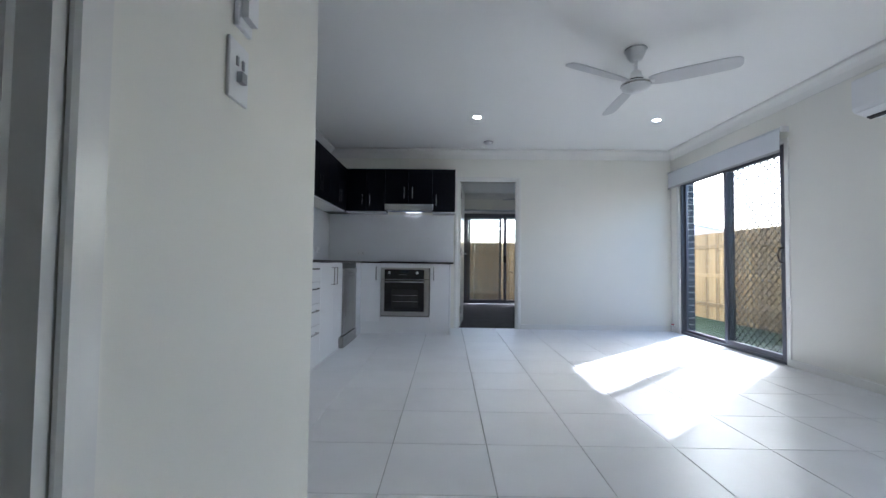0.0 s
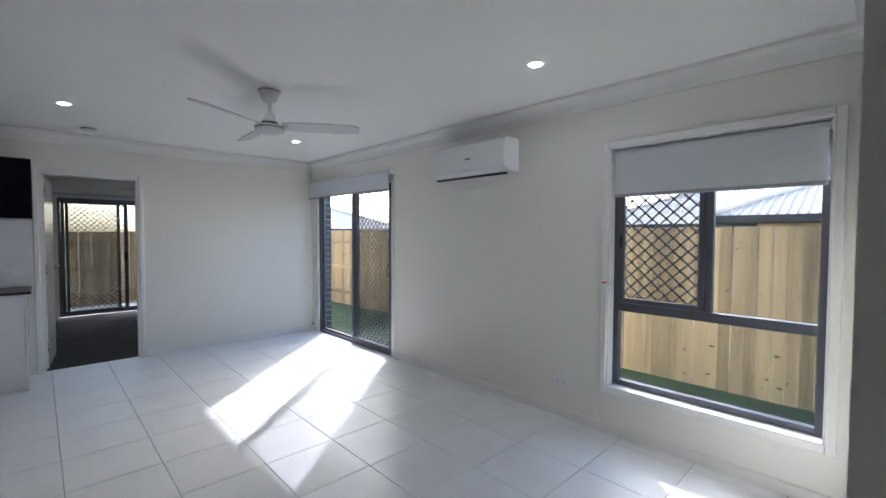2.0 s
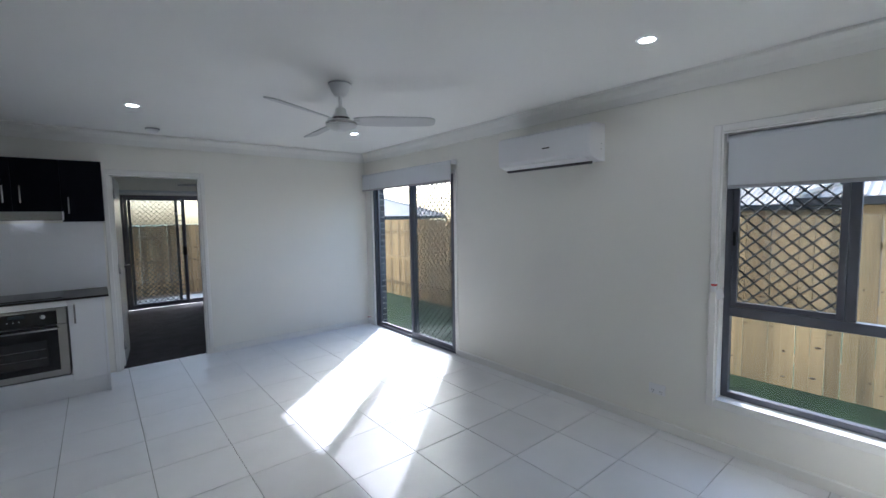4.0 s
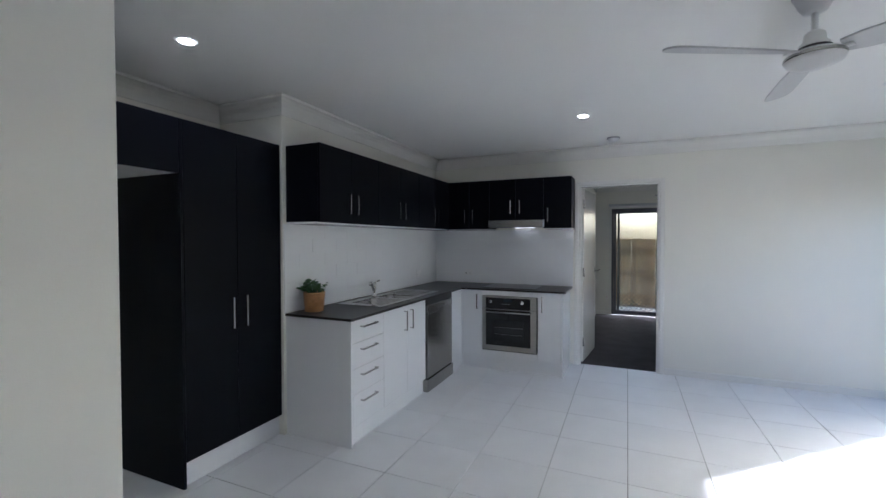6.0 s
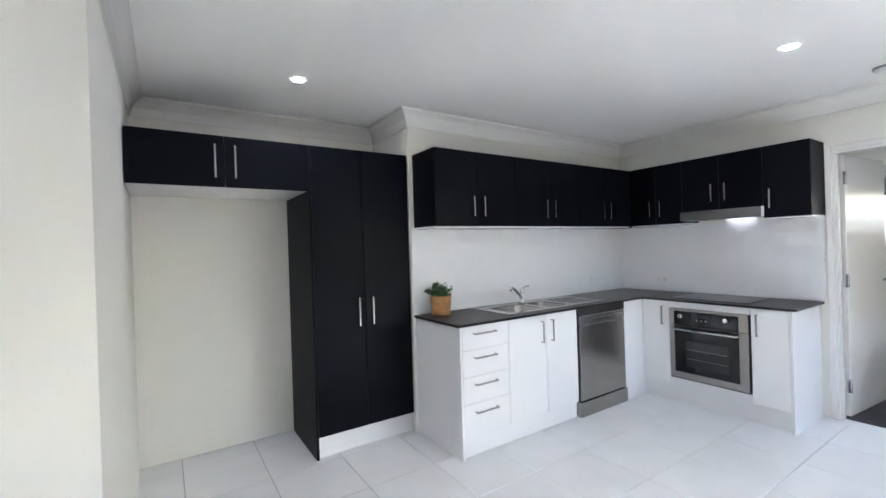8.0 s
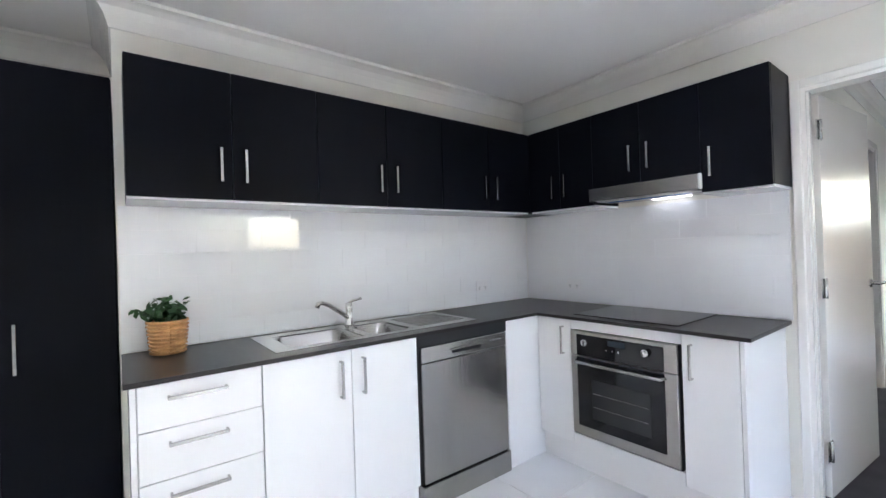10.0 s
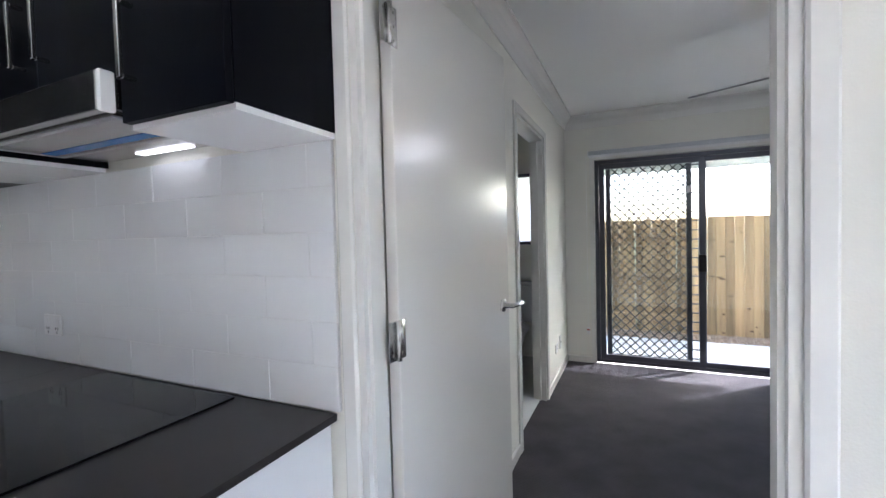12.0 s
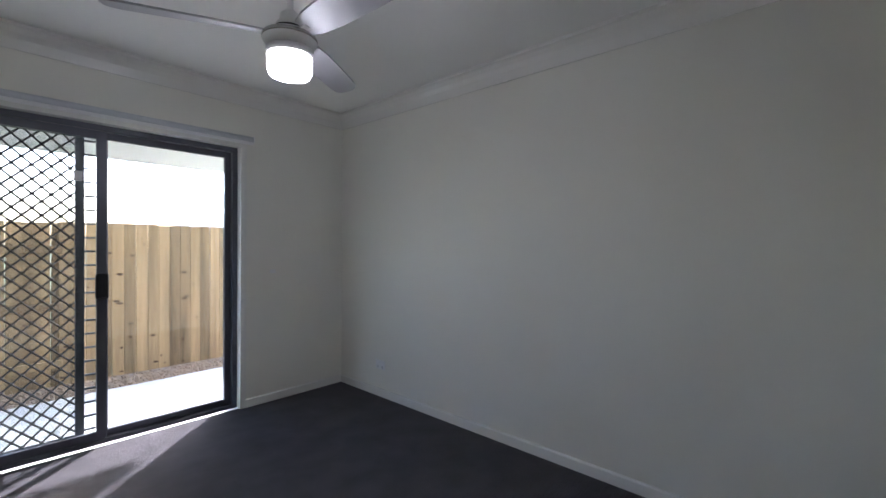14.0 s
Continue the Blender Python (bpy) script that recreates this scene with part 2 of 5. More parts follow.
def slab(axis, a0, a1, u0, u1, z0, z1, holes=()):
    """A wall of thickness a0..a1 across axis, u0..u1 along, with openings (u0, u1, z0, z1) right through it."""
    us = sorted({u0, u1, *[h for o in holes for h in o[:2]]})
    zs = sorted({z0, z1, *[h for o in holes for h in o[2:]]})
    us = [u for u in us if u0 <= u <= u1]; zs = [z for z in zs if z0 <= z <= z1]
    bm = bmesh.new()

    def full(i, j):
        if not (0 <= i < len(us) - 1 and 0 <= j < len(zs) - 1):
            return False
        cu, cz = (us[i] + us[i + 1]) / 2, (zs[j] + zs[j + 1]) / 2
        return not any(o[0] < cu < o[1] and o[2] < cz < o[3] for o in holes)

    def P(a, u, z):
        return bm.verts.new((a, u, z) if axis == "x" else (u, a, z))
    for i in range(len(us) - 1):
        for j in range(len(zs) - 1):
            if not full(i, j):
                continue
            p, q, r, s = us[i], us[i + 1], zs[j], zs[j + 1]
            for a in (a0, a1):
                bm.faces.new([P(a, p, r), P(a, q, r), P(a, q, s), P(a, p, s)])
            for di, dj, e in ((-1, 0, ((p, r), (p, s))), (1, 0, ((q, r), (q, s))), (0, -1, ((p, r), (q, r))), (0, 1, ((p, s), (q, s)))):
                if not full(i + di, j + dj):
                    bm.faces.new([P(a0, *e[0]), P(a1, *e[0]), P(a1, *e[1]), P(a0, *e[1])])
    bmesh.ops.remove_doubles(bm, verts=bm.verts, dist=1e-5)
    bmesh.ops.recalc_face_normals(bm, faces=bm.faces)
    return bm


def sweep(path, profile, closed=False, left=True):
    """A moulding: profile (d off the wall, z) along a line of plan points, mitred at its corners; d goes to the left of the line."""
    bm = bmesh.new()
    n = len(path)
    P = [Vector(p) for p in path]
    rings = []
    for i in range(n):
        ds = []
        if closed or i > 0:
            ds.append((P[i] - P[i - 1]).normalized())
        if closed or i < n - 1:
            ds.append((P[(i + 1) % n] - P[i]).normalized())
        ns = [Vector((-d.y, d.x)) * (1 if left else -1) for d in ds]
        m = sum(ns, Vector((0, 0)))
        m = m / m.dot(ns[0])
        rings.append([bm.verts.new((P[i].x + m.x * d, P[i].y + m.y * d, z)) for d, z in profile])
    k = len(profile)
    for i in range(n if closed else n - 1):
        a, b = rings[i], rings[(i + 1) % n]
        for j in range(k):
            bm.faces.new((a[j], a[(j + 1) % k], b[(j + 1) % k], b[j]))
    if not closed:
        bm.faces.new(rings[0]); bm.faces.new(rings[-1][::-1])
    bmesh.ops.recalc_face_normals(bm, faces=bm.faces)
    return bm


# ---- the house: levels and plan ----
H = 2.47            # ceiling
EX = 3.83           # window wall, inner face
NY = 6.39           # kitchen's door wall, inner face
KW = -0.91          # kitchen's long wall
BX0, BX1, BY0, BY1 = 0.835, 3.80, 6.48, 10.02   # bedroom
SX, SY = 0.30, 1.945   # end of the stub wall
HX, HY = 1.9, 0.515    # end of the hall's other wall
WIN = (0.665, 1.85, 0.33, 2.05)
SLD = (4.40, 6.20, 0.0, 2.04)
BSL = (1.105, 2.885, 0.0, 2.035)
DOOR = (0.885, 1.715, 0.0, 2.05)
ENS = (8.07, 8.90, 0.0, 2.05)

structure("wall_east", slab("x", EX, EX + 0.12, HY - 0.12, NY + 0.11, 0, 2.6, [WIN, SLD]), WALL, "off-white painted plaster wall with a window and a sliding door")
structure("wall_bedroom_door", slab("y", NY, BY0, KW - 0.12, EX, 0, 2.6, [DOOR]), WALL, "off-white painted wall between kitchen and bedroom")
structure("wall_kitchen", slab("x", KW - 0.12, KW, 3.70, NY, 0, 2.6), WALL, "off-white painted wall behind the kitchen bench")
structure("wall_recess_side", slab("y", 3.70, 3.80, -1.66, KW - 0.12, 0, 2.6), WALL)
structure("wall_recess_back", slab("x", -1.66, -1.54, SY - 0.12, 3.70, 0, 2.6), WALL, "off-white painted back wall of the fridge recess")
structure("wall_recess_near", slab("y", SY - 0.12, SY, -1.54, SX - 0.1, 0, 2.6), WALL)
structure("wall_hall_west", slab("x", SX - 0.1, SX, -1.3, SY, 0, 2.6, [(0.20, 1.02, 0.0, 2.05)]), WALL, "white painted hall wall with switches and a doorway")
structure("wall_hall_east", slab("x", HX, HX + 0.12, -1.3, HY, 0, 2.6), WALL, "white painted end of the hall wall")
structure("wall_living_south", slab("y", HY - 0.12, HY, HX + 0.12, EX, 0, 2.6), WALL)
structure("wall_hall_end", slab("y", -1.42, -1.3, -0.9, HX + 0.12, 0, 2.6), WALL)
# unseen wall, added to shut out light and keep the hall doorway dark
structure("wall_side_room_unseen", slab("x", -0.9, -0.8, -1.3, SY - 0.12, 0, 2.6), WALL)
structure("wall_bedroom_west", slab("x", BX0 - 0.1, BX0, BY0, BY1, 0, 2.6, [ENS]), WALL, "off-white painted bedroom wall with the ensuite doorway")
structure("wall_bedroom_east", slab("x", BX1, BX1 + 0.12, BY0, BY1, 0, 2.6), WALL, "bare off-white painted bedroom wall")
EWIN = (0.15, 0.69, 1.2, 1.96)
structure("wall_bedroom_north", slab("y", BY1, BY1 + 0.12, -1.0, BX1 + 0.12, 0, 2.6, [BSL, EWIN]), WALL, "off-white painted bedroom wall with a sliding door")
structure("wall_ensuite_west", slab("x", -1.0, -0.9, BY0, BY1, 0, 2.6), WALL)

structure("ceiling", bx(-1.7, 4.0, -1.45, 10.14, H, H + 0.1), CEIL, "white painted plasterboard ceiling")
floor = structure("floor", bx(-1.66, EX + 0.12, -1.42, NY + 0.06, -0.12, -0.006), GROUT, "white polished floor tiles with grey grout joints")
structure("floor_carpet", bx(-1.0, BX1 + 0.12, NY + 0.06, BY1 + 0.02, -0.12, 0.004), CARPET, "dark charcoal cut-pile bedroom carpet")
structure("floor_ensuite", bx(-0.9, BX0 - 0.05, BY0, BY1, 0.004, 0.009), TILE, "pale ensuite floor tiles")

COVE = [(0, H), (0, H - 0.125), (0.008, H - 0.125), (0.012, H - 0.108), (0.024, H - 0.07), (0.042, H - 0.042), (0.064, H - 0.025), (0.076, H - 0.019), (0.082, H - 0.018), (0.082, H)]
ring = [(HX, -1.3), (HX, HY), (EX, HY), (EX, NY), (KW, NY), (KW, 3.70), (-1.54, 3.70), (-1.54, SY), (SX, SY), (SX, -1.3)]
structure("cornice_living", sweep(ring, COVE), TRIM, "white cove cornice")
structure("cornice_bedroom", sweep([(BX0, BY0), (BX1, BY0), (BX1, BY1), (BX0, BY1)], COVE, closed=True), TRIM, "white cove cornice")

SKIRT = [(0, 0), (0.012, 0), (0.012, 0.062), (0.006, 0.07), (0, 0.07)]
structure("baseboard_living", sweep([(HX, -1.3), (HX, HY), (EX, HY), (EX, SLD[0] - 0.03)], SKIRT), TRIM, "white painted skirting board")
structure("baseboard_door_wall", sweep([(EX, SLD[1] + 0.03), (EX, NY), (DOOR[1] + 0.046, NY)], SKIRT), TRIM)
structure("baseboard_bedroom", sweep([(DOOR[1] + 0.06, BY0), (BX1, BY0), (BX1, BY1), (BSL[1] + 0.03, BY1)], SKIRT), TRIM, "white painted skirting board")
structure("baseboard_bedroom_west", sweep([(BSL[0] - 0.03, BY1), (BX0, BY1), (BX0, ENS[1] + 0.06)], SKIRT), TRIM)
structure("baseboard_bedroom_near", sweep([(BX0, ENS[0] - 0.06), (BX0, BY0), (DOOR[0] - 0.06, BY0)], SKIRT), TRIM)


# ---- door frames and doors ----
def architrave(name, axis, face, out, u0, u1, z1, w=0.055, t=0.016):
    """A moulded frame round a doorway on one face of its wall; out: which way it stands proud."""
    a, b = (face, face + out * t)
    bm = bmesh.new()
    for lo, hi, za, zb in ((u0 - w, u0, 0, z1 + w), (u1, u1 + w, 0, z1 + w), (u0 + 0.0005, u1 - 0.0005, z1, z1 + w)):
        c = (min(a, b), max(a, b))
        (box(bm, *c, lo, hi, za, zb, bevel=0.005) if axis == "x" else box(bm, lo, hi, *c, za, zb, bevel=0.005))
    return structure(name, bm, TRIM, "white gloss painted door architrave")


def lining(name, axis, a0, a1, u0, u1, z1, t=0.018):
    bm = bmesh.new()
    for lo, hi, za, zb in ((u0, u0 + t, 0.002, z1), (u1 - t, u1, 0.002, z1), (u0 + t, u1 - t, z1 - t, z1)):
        (box(bm, a0, a1, lo, hi, za, zb) if axis == "x" else box(bm, lo, hi, a0, a1, za, zb))
    m = (a0 + a1) / 2
    for lo, hi, za, zb in ((u0 + t, u0 + t + 0.01, 0.002, z1 - t), (u1 - t - 0.01, u1 - t, 0.002, z1 - t)):
        (box(bm, m - 0.03, m + 0.01, lo, hi, za, zb) if axis == "x" else box(bm, lo, hi, m - 0.03, m + 0.01, za, zb))
    return structure(name, bm, TRIM, "white painted door lining with stop")


architrave("trim_bedroom_door", "y", NY, -1, DOOR[0], DOOR[1], DOOR[3], 0.042)
architrave("trim_bedroom_door_inner", "y", BY0, 1, DOOR[0], DOOR[1], DOOR[3])
lining("trim_bedroom_lining", "y", NY - 0.002, BY0 + 0.002, DOOR[0], DOOR[1], DOOR[3])
architrave("trim_ensuite_door", "x", BX0, 1, ENS[0], ENS[1], ENS[3])
lining("trim_ensuite_lining", "x", BX0 - 0.102, BX0 + 0.002, ENS[0], ENS[1], ENS[3])
architrave("trim_hall_door", "x", SX, 1, 0.20, 1.02, 2.05)
lining("trim_hall_lining", "x", SX - 0.102, SX + 0.002, 0.20, 1.02, 2.05)


def lever(parent, x, y, z, side):
    """A lever handle with its round rose, on a leaf that lies along local x; side: the way it stands off."""
    h = part("door_handle", lathe([(0.0, 0), (0.026, 0), (0.026, 0.006), (0.022, 0.009), (0.01, 0.011), (0.0095, 0.045), (0, 0.045)], 20), CHROME, parent, "satin chrome lever handle", True)
    h.matrix_local = Matrix.Translation((x, y, z)) @ Matrix.Rotation(radians(90 * -side), 4, "X")
    lv = part("lever", tube([(-0.004, 0, 0.038), (0.03, 0, 0.046), (0.09, 0, 0.046), (0.108, 0, 0.042)], 0.0095, 8), CHROME, h, "", True)
    lv.matrix_parent_inverse = Matrix.Identity(4)
    return h


def leaf(name, hinge, angle, width, label, hinges=True):
    """A flush door leaf, hung at hinge, its local x along the leaf."""
    d = tagged(obj(name, bx(0.009, width, -0.018, 0.018, 0.012, 2.03, bevel=0.002), DOORP), label, "door", kind="structure")
    for s in (-1, 1):
        h = lever(d, width - 0.065, 0.018 * s, 1.04, s)
    if hinges:
        for z in (0.25, 1.06, 1.85):
            bm = tube([(-0.004, -0.026, z - 0.05), (-0.004, -0.026, z + 0.05)], 0.0075, 10)
            box(bm, 0.002, 0.034, -0.0205, -0.018, z - 0.05, z + 0.05, bevel=0.0008)
            box(bm, -0.036, -0.004, -0.0205, -0.018, z - 0.05, z + 0.05, bevel=0.0008)
            hg = part("hinge", bm, HINGE, d, "bright steel butt hinge", True)
            hg.matrix_parent_inverse = Matrix.Identity(4)
            for dz in (-0.035, 0, 0.035):
                for sx in (-0.02, 0.018):
                    sc = part("screw", lathe([(0, 0), (0.004, 0), (0.003, 0.0014), (0, 0.0016)], 8), STEEL, hg)
                    sc.matrix_parent_inverse = Matrix.Identity(4)
                    sc.matrix_local = Matrix.Translation((sx, -0.0205, z + dz)) @ Matrix.Rotation(radians(90), 4, "X")
    d.matrix_world = pose(*hinge, 0, 0, angle)
    return d


leaf("door_1", (0.912, 6.49, 0), 84.2, 0.765, "white flush door standing open into the bedroom")
leaf("door_2", (SX - 0.11, 0.22, 0), 172, 0.76, "white flush door standing open in the dark side room", False)
strike = tagged(obj("strike_plate", bx(BX0 - 0.06, BX0 - 0.035, ENS[1] - 0.0195, ENS[1] - 0.0178, 0.97, 1.03, bevel=0.0005), CHROME), "small steel strike plate let into the ensuite door jamb", "strike plate")


# ---- kitchen ----
def bar_handle(parent, p, along, length, out, name="handle"):
    """A square-ended bar handle with two feet. p: its middle on the front; along and out: axes."""
    p, a, o = Vector(p), Vector(along), Vector(out)
    s = a.cross(o)
    bm = bmesh.new()
    box(bm, -length / 2, length / 2, 0.024, 0.032, -0.006, 0.006, bevel=0.0012)
    for e in (-1, 1):
        box(bm, e * length / 2 - (0.008 if e > 0 else 0), e * length / 2 + (0.008 if e < 0 else 0), 0.0003, 0.0245, -0.0055, 0.0055, bevel=0.001)
    bm.transform(Matrix(((a.x, o.x, s.x, p.x), (a.y, o.y, s.y, p.y), (a.z, o.z, s.z, p.z), (0, 0, 0, 1))))
    bmesh.ops.recalc_face_normals(bm, faces=bm.faces)
    return part(name, bm, HANDLE, parent, "brushed steel bar handle")


def bar_frame(bm, axis, a0, a1, u0, u1, z0, z1, w, wb=None):
    """Four bars of a rectangular frame; across z it lies flat, u along x and z along y."""
    wb = wb or w
    for p, q, r, t in ((u0, u0 + w, z0, z1), (u1 - w, u1, z0, z1), (u0 + w, u1 - w, z0, z0 + wb), (u0 + w, u1 - w, z1 - w, z1)):
        if axis == "x":
            box(bm, a0, a1, p, q, r, t, bevel=0.002)
        elif axis == "y":
            box(bm, p, q, a0, a1, r, t, bevel=0.002)
        else:
            box(bm, p, q, r, t, a0, a1)
    return bm


Z = Vector((0, 0, 1))
X, Y = Vector((1, 0, 0)), Vector((0, 1, 0))
UF, UB = -0.60, 6.09    # fronts of the wall units
LF, LB = -0.33, 5.81    # fronts of the base units


def wall_unit_left(y0, y1, handles, label, z0=1.57):
    r = root("wall_cabinet", label, "cabinet", "black wall cabinets", (KW, y0, z0))
    part("body", bx(KW + 0.002, UF - 0.019, y0, y1 - 0.001, z0, 2.128), BLACK, r)
    part("underside", bx(KW + 0.01, UF - 0.02, y0, y1 - 0.001, z0 - 0.014, z0 - 0.001), GLOSSW, r, "white laminate underside")
    d = part("door", bx(UF - 0.018, UF, y0 + 0.001, y1 - 0.002, z0 - 0.004, 2.13, bevel=0.0015), BLACK, r)
    for hy in handles:
        bar_handle(d, (UF, hy, z0 + 0.145), Z, 0.15, X)
    return r


ys = [3.735, 4.12, 4.51, 4.905, 5.295, 5.685, UB - 0.001]
for i in range(6):
    hy = [ys[i + 1] - 0.05] if i % 2 == 0 else [ys[i] + 0.05]
    wall_unit_left(ys[i], ys[i + 1], hy, "matt black laminate wall cabinet above the sink bench")


def wall_unit_back(x0, x1, hx, label, z0=1.57):
    r = root("wall_cabinet", label, "cabinet", "black wall cabinets", (x0, NY, z0))
    part("body", bx(x0, x1 - 0.001, UB + 0.019, NY - 0.002, z0, 2.128), BLACK, r)
    part("underside", bx(x0, x1 - 0.001, UB + 0.02, NY - 0.01, z0 - 0.014, z0 - 0.001), GLOSSW, r, "white laminate underside")
    d = part("door", bx(x0 + 0.001, x1 - 0.002, UB, UB + 0.018, z0 - 0.004, 2.13, bevel=0.0015), BLACK, r)
    bar_handle(d, (hx, UB, z0 + 0.145), Z, 0.15, -Y)
    return r


part_corner = root("wall_cabinet", "black laminate corner filler between the wall cabinets", "cabinet", "", (KW, NY, 1.57))
part("body", bx(KW + 0.002, UF - 0.002, UB + 0.002, NY - 0.002, 1.558, 2.126), BLACK, part_corner)
wall_unit_back(UF, -0.335, -0.385, "matt black laminate wall cabinet above the cooktop bench")
wall_unit_back(-0.335, -0.085, -0.285, "matt black laminate wall cabinet above the cooktop bench")
wall_unit_back(-0.085, 0.223, 0.17, "short matt black wall cabinet above the rangehood", 1.665)
wall_unit_back(0.223, 0.54, 0.276, "short matt black wall cabinet above the rangehood", 1.665)
wall_unit_back(0.54, 0.842, 0.59, "matt black laminate wall cabinet beside the bedroom door")

hood = root("rangehood", "slide-out stainless steel rangehood with its lamp lit", "rangehood", "", (0.23, NY, 1.6))
part("front", bx(-0.085, 0.54, 6.045, 6.065, 1.582, 1.66, bevel=0.002), STEELH, hood, "brushed stainless front strip")
part("tray", bx(-0.08, 0.535, 6.066, NY - 0.012, 1.592, 1.655, bevel=0.002), STEELH, hood)
flt = part("filter", bx(-0.06, 0.515, 6.085, 6.26, 1.584, 1.5915, bevel=0.002), STEELH, hood, "grey aluminium grease filter")
part("film_edge", bx(-0.055, 0.44, 6.20, 6.235, 1.5825, 1.5835), FILM, flt, "blue protective film half peeled off")
part("filter_rim", bar_frame(bmesh.new(), "z", 1.5810, 1.5838, -0.06, 0.515, 6.085, 6.26, 0.012), GREYP, flt)
part("end_cap", bx(0.5405, 0.552, 6.045, 6.075, 1.581, 1.661, bevel=0.003), WHITEP, hood, "white plastic end cap")
part("panel", bx(-0.06, 0.515, 6.262, 6.37, 1.584, 1.5915), STEELH, hood)
part("lamp", bx(0.17, 0.39, 6.325, 6.352, 1.5805, 1.5835), HOODL, hood, "lit white lamp strip")

# base units, left run
UNITG = "white base cabinets"


def base_root(label, at):
    return root("base_cabinet", label, "cabinet", UNITG, at)


endp = root("end_panel", "white laminate end panel of the sink bench", "panel", "", (KW, 3.74, 0))
part("panel", bx(KW + 0.002, LF, 3.722, 3.74, 0.0, 0.880, bevel=0.001), GLOSSW, endp)
dr = base_root("white gloss four-drawer cabinet under the sink bench", (KW, 3.74, 0))
part("body", bx(KW + 0.002, LF - 0.02, 3.741, 4.146, 0.12, 0.880), GLOSSW, dr)
for z0, z1 in ((0.72, 0.878), (0.541, 0.717), (0.361, 0.538), (0.135, 0.358)):
    d = part("drawer", bx(LF - 0.018, LF, 3.743, 4.144, z0, z1, bevel=0.0015), GLOSSW, dr)
    bar_handle(d, (LF, 3.925, z1 - 0.05 if z0 > 0.2 else z1 - 0.055), Y, 0.19, X)
cu = base_root("white gloss double-door cabinet under the sink", (KW, 4.147, 0))
part("body", bx(KW + 0.002, LF - 0.02, 4.147, 4.885, 0.12, 0.70), GLOSSW, cu)
for y0, y1, hy in ((4.149, 4.528, 4.475), (4.531, 4.883, 4.582)):
    d = part("door", bx(LF - 0.018, LF, y0, y1, 0.135, 0.878, bevel=0.0015), GLOSSW, cu)
    bar_handle(d, (LF, hy, 0.755), Z, 0.165, X)
kick = root("kickboard", "white laminate kickboard under the sink bench", "kickboard", "", (LF, 3.74, 0))
part("board", bx(LF - 0.045, LF - 0.028, 3.741, 4.886, 0.001, 0.134), GLOSSW, kick)
fil = root("filler_panel", "white laminate corner filler beside the dishwasher", "panel", "", (LF, 5.52, 0))
part("panel", bx(LF - 0.018, LF, 5.522, 5.849, 0.002, 0.880, bevel=0.001), GLOSSW, fil)

dw = root("dishwasher", "brushed stainless steel dishwasher under the bench", "dishwasher", "", (LF, 4.9, 0))
part("body", bx(KW + 0.05, LF - 0.012, 4.895, 5.515, 0.01, 0.845), BLACKP, dw, "dark cabinet sides")
# solid black strip paints the shade of the open gap under the worktop
part("top_gap_shade", bx(LF - 0.02, LF + 0.002, 4.888, 5.52, 0.823, 0.880), BLACKP, dw, "black strip standing in for the shaded gap under the worktop")
part("door", bx(LF - 0.011, LF + 0.012, 4.905, 5.505, 0.13, 0.738, bevel=0.004, seg=2), STEEL, dw)
cp = part("control_panel", bx(LF - 0.011, LF + 0.014, 4.905, 5.505, 0.742, 0.822, bevel=0.004, seg=2), STEELH, dw)
part("pull_recess", bx(LF + 0.0135, LF + 0.0165, 5.10, 5.30, 0.764, 0.782, bevel=0.001), BLACKP, cp, "black recessed pull")
part("grip", bx(LF + 0.013, LF + 0.026, 5.09, 5.31, 0.782, 0.79, bevel=0.002), STEELH, cp)
for k in range(4):
    part("button", bx(LF + 0.013, LF + 0.016, 5.37 + 0.025 * k, 5.385 + 0.025 * k, 0.786, 0.793), GREYP, cp)
part("plinth", bx(LF - 0.03, LF + 0.022, 4.89, 5.512, 0.004, 0.124, bevel=0.003), STEEL, dw)

# base units, back run
ov = root("oven", "built-in black glass oven with stainless trim", "oven", "", (0.23, LB, 0.2))
part("body", bx(-0.075, 0.525, LB, 6.33, 0.222, 0.822), BLACKP, ov)
part("door", bx(-0.072, 0.522, LB - 0.018, LB - 0.001, 0.232, 0.68, bevel=0.003), OVENTRIM, ov, "stainless door frame")
part("window", bx(-0.03, 0.462, LB - 0.0205, LB - 0.0185, 0.285, 0.676, bevel=0.002), OVENB, ov, "black glass door")
part("inner_window", bx(0.06, 0.39, LB - 0.0215, LB - 0.0208, 0.34, 0.56, bevel=0.0003), mat("oven_inner", (0.03, 0.03, 0.03), 0.08), ov)
for zz in (0.41, 0.485):
    part("rack", tube([(0.07, LB - 0.0216, zz), (0.38, LB - 0.0216, zz)], 0.0018, 6), STEEL, ov)
part("control_panel", bx(-0.072, 0.522, LB - 0.02, LB - 0.001, 0.686, 0.825, bevel=0.003), OVENTRIM, ov)
part("control_glass", bx(-0.03, 0.462, LB - 0.0225, LB - 0.0205, 0.688, 0.806, bevel=0.001), OVENB, ov, "black glass fascia")
part("door_handle", tube([(-0.035, LB - 0.02, 0.655), (-0.025, LB - 0.05, 0.652), (0.455, LB - 0.05, 0.652), (0.465, LB - 0.02, 0.655)], 0.009, 10), STEELH, ov, "stainless bar handle", True)
for kx in (0.03, 0.375):
    kn = part("knob", lathe([(0, 0), (0.021, 0), (0.019, 0.02), (0.016, 0.022), (0, 0.022)], 20), CHROME, ov, "chrome dial", True)
    kn.matrix_world = pose(kx, LB - 0.0225, 0.765, 90)
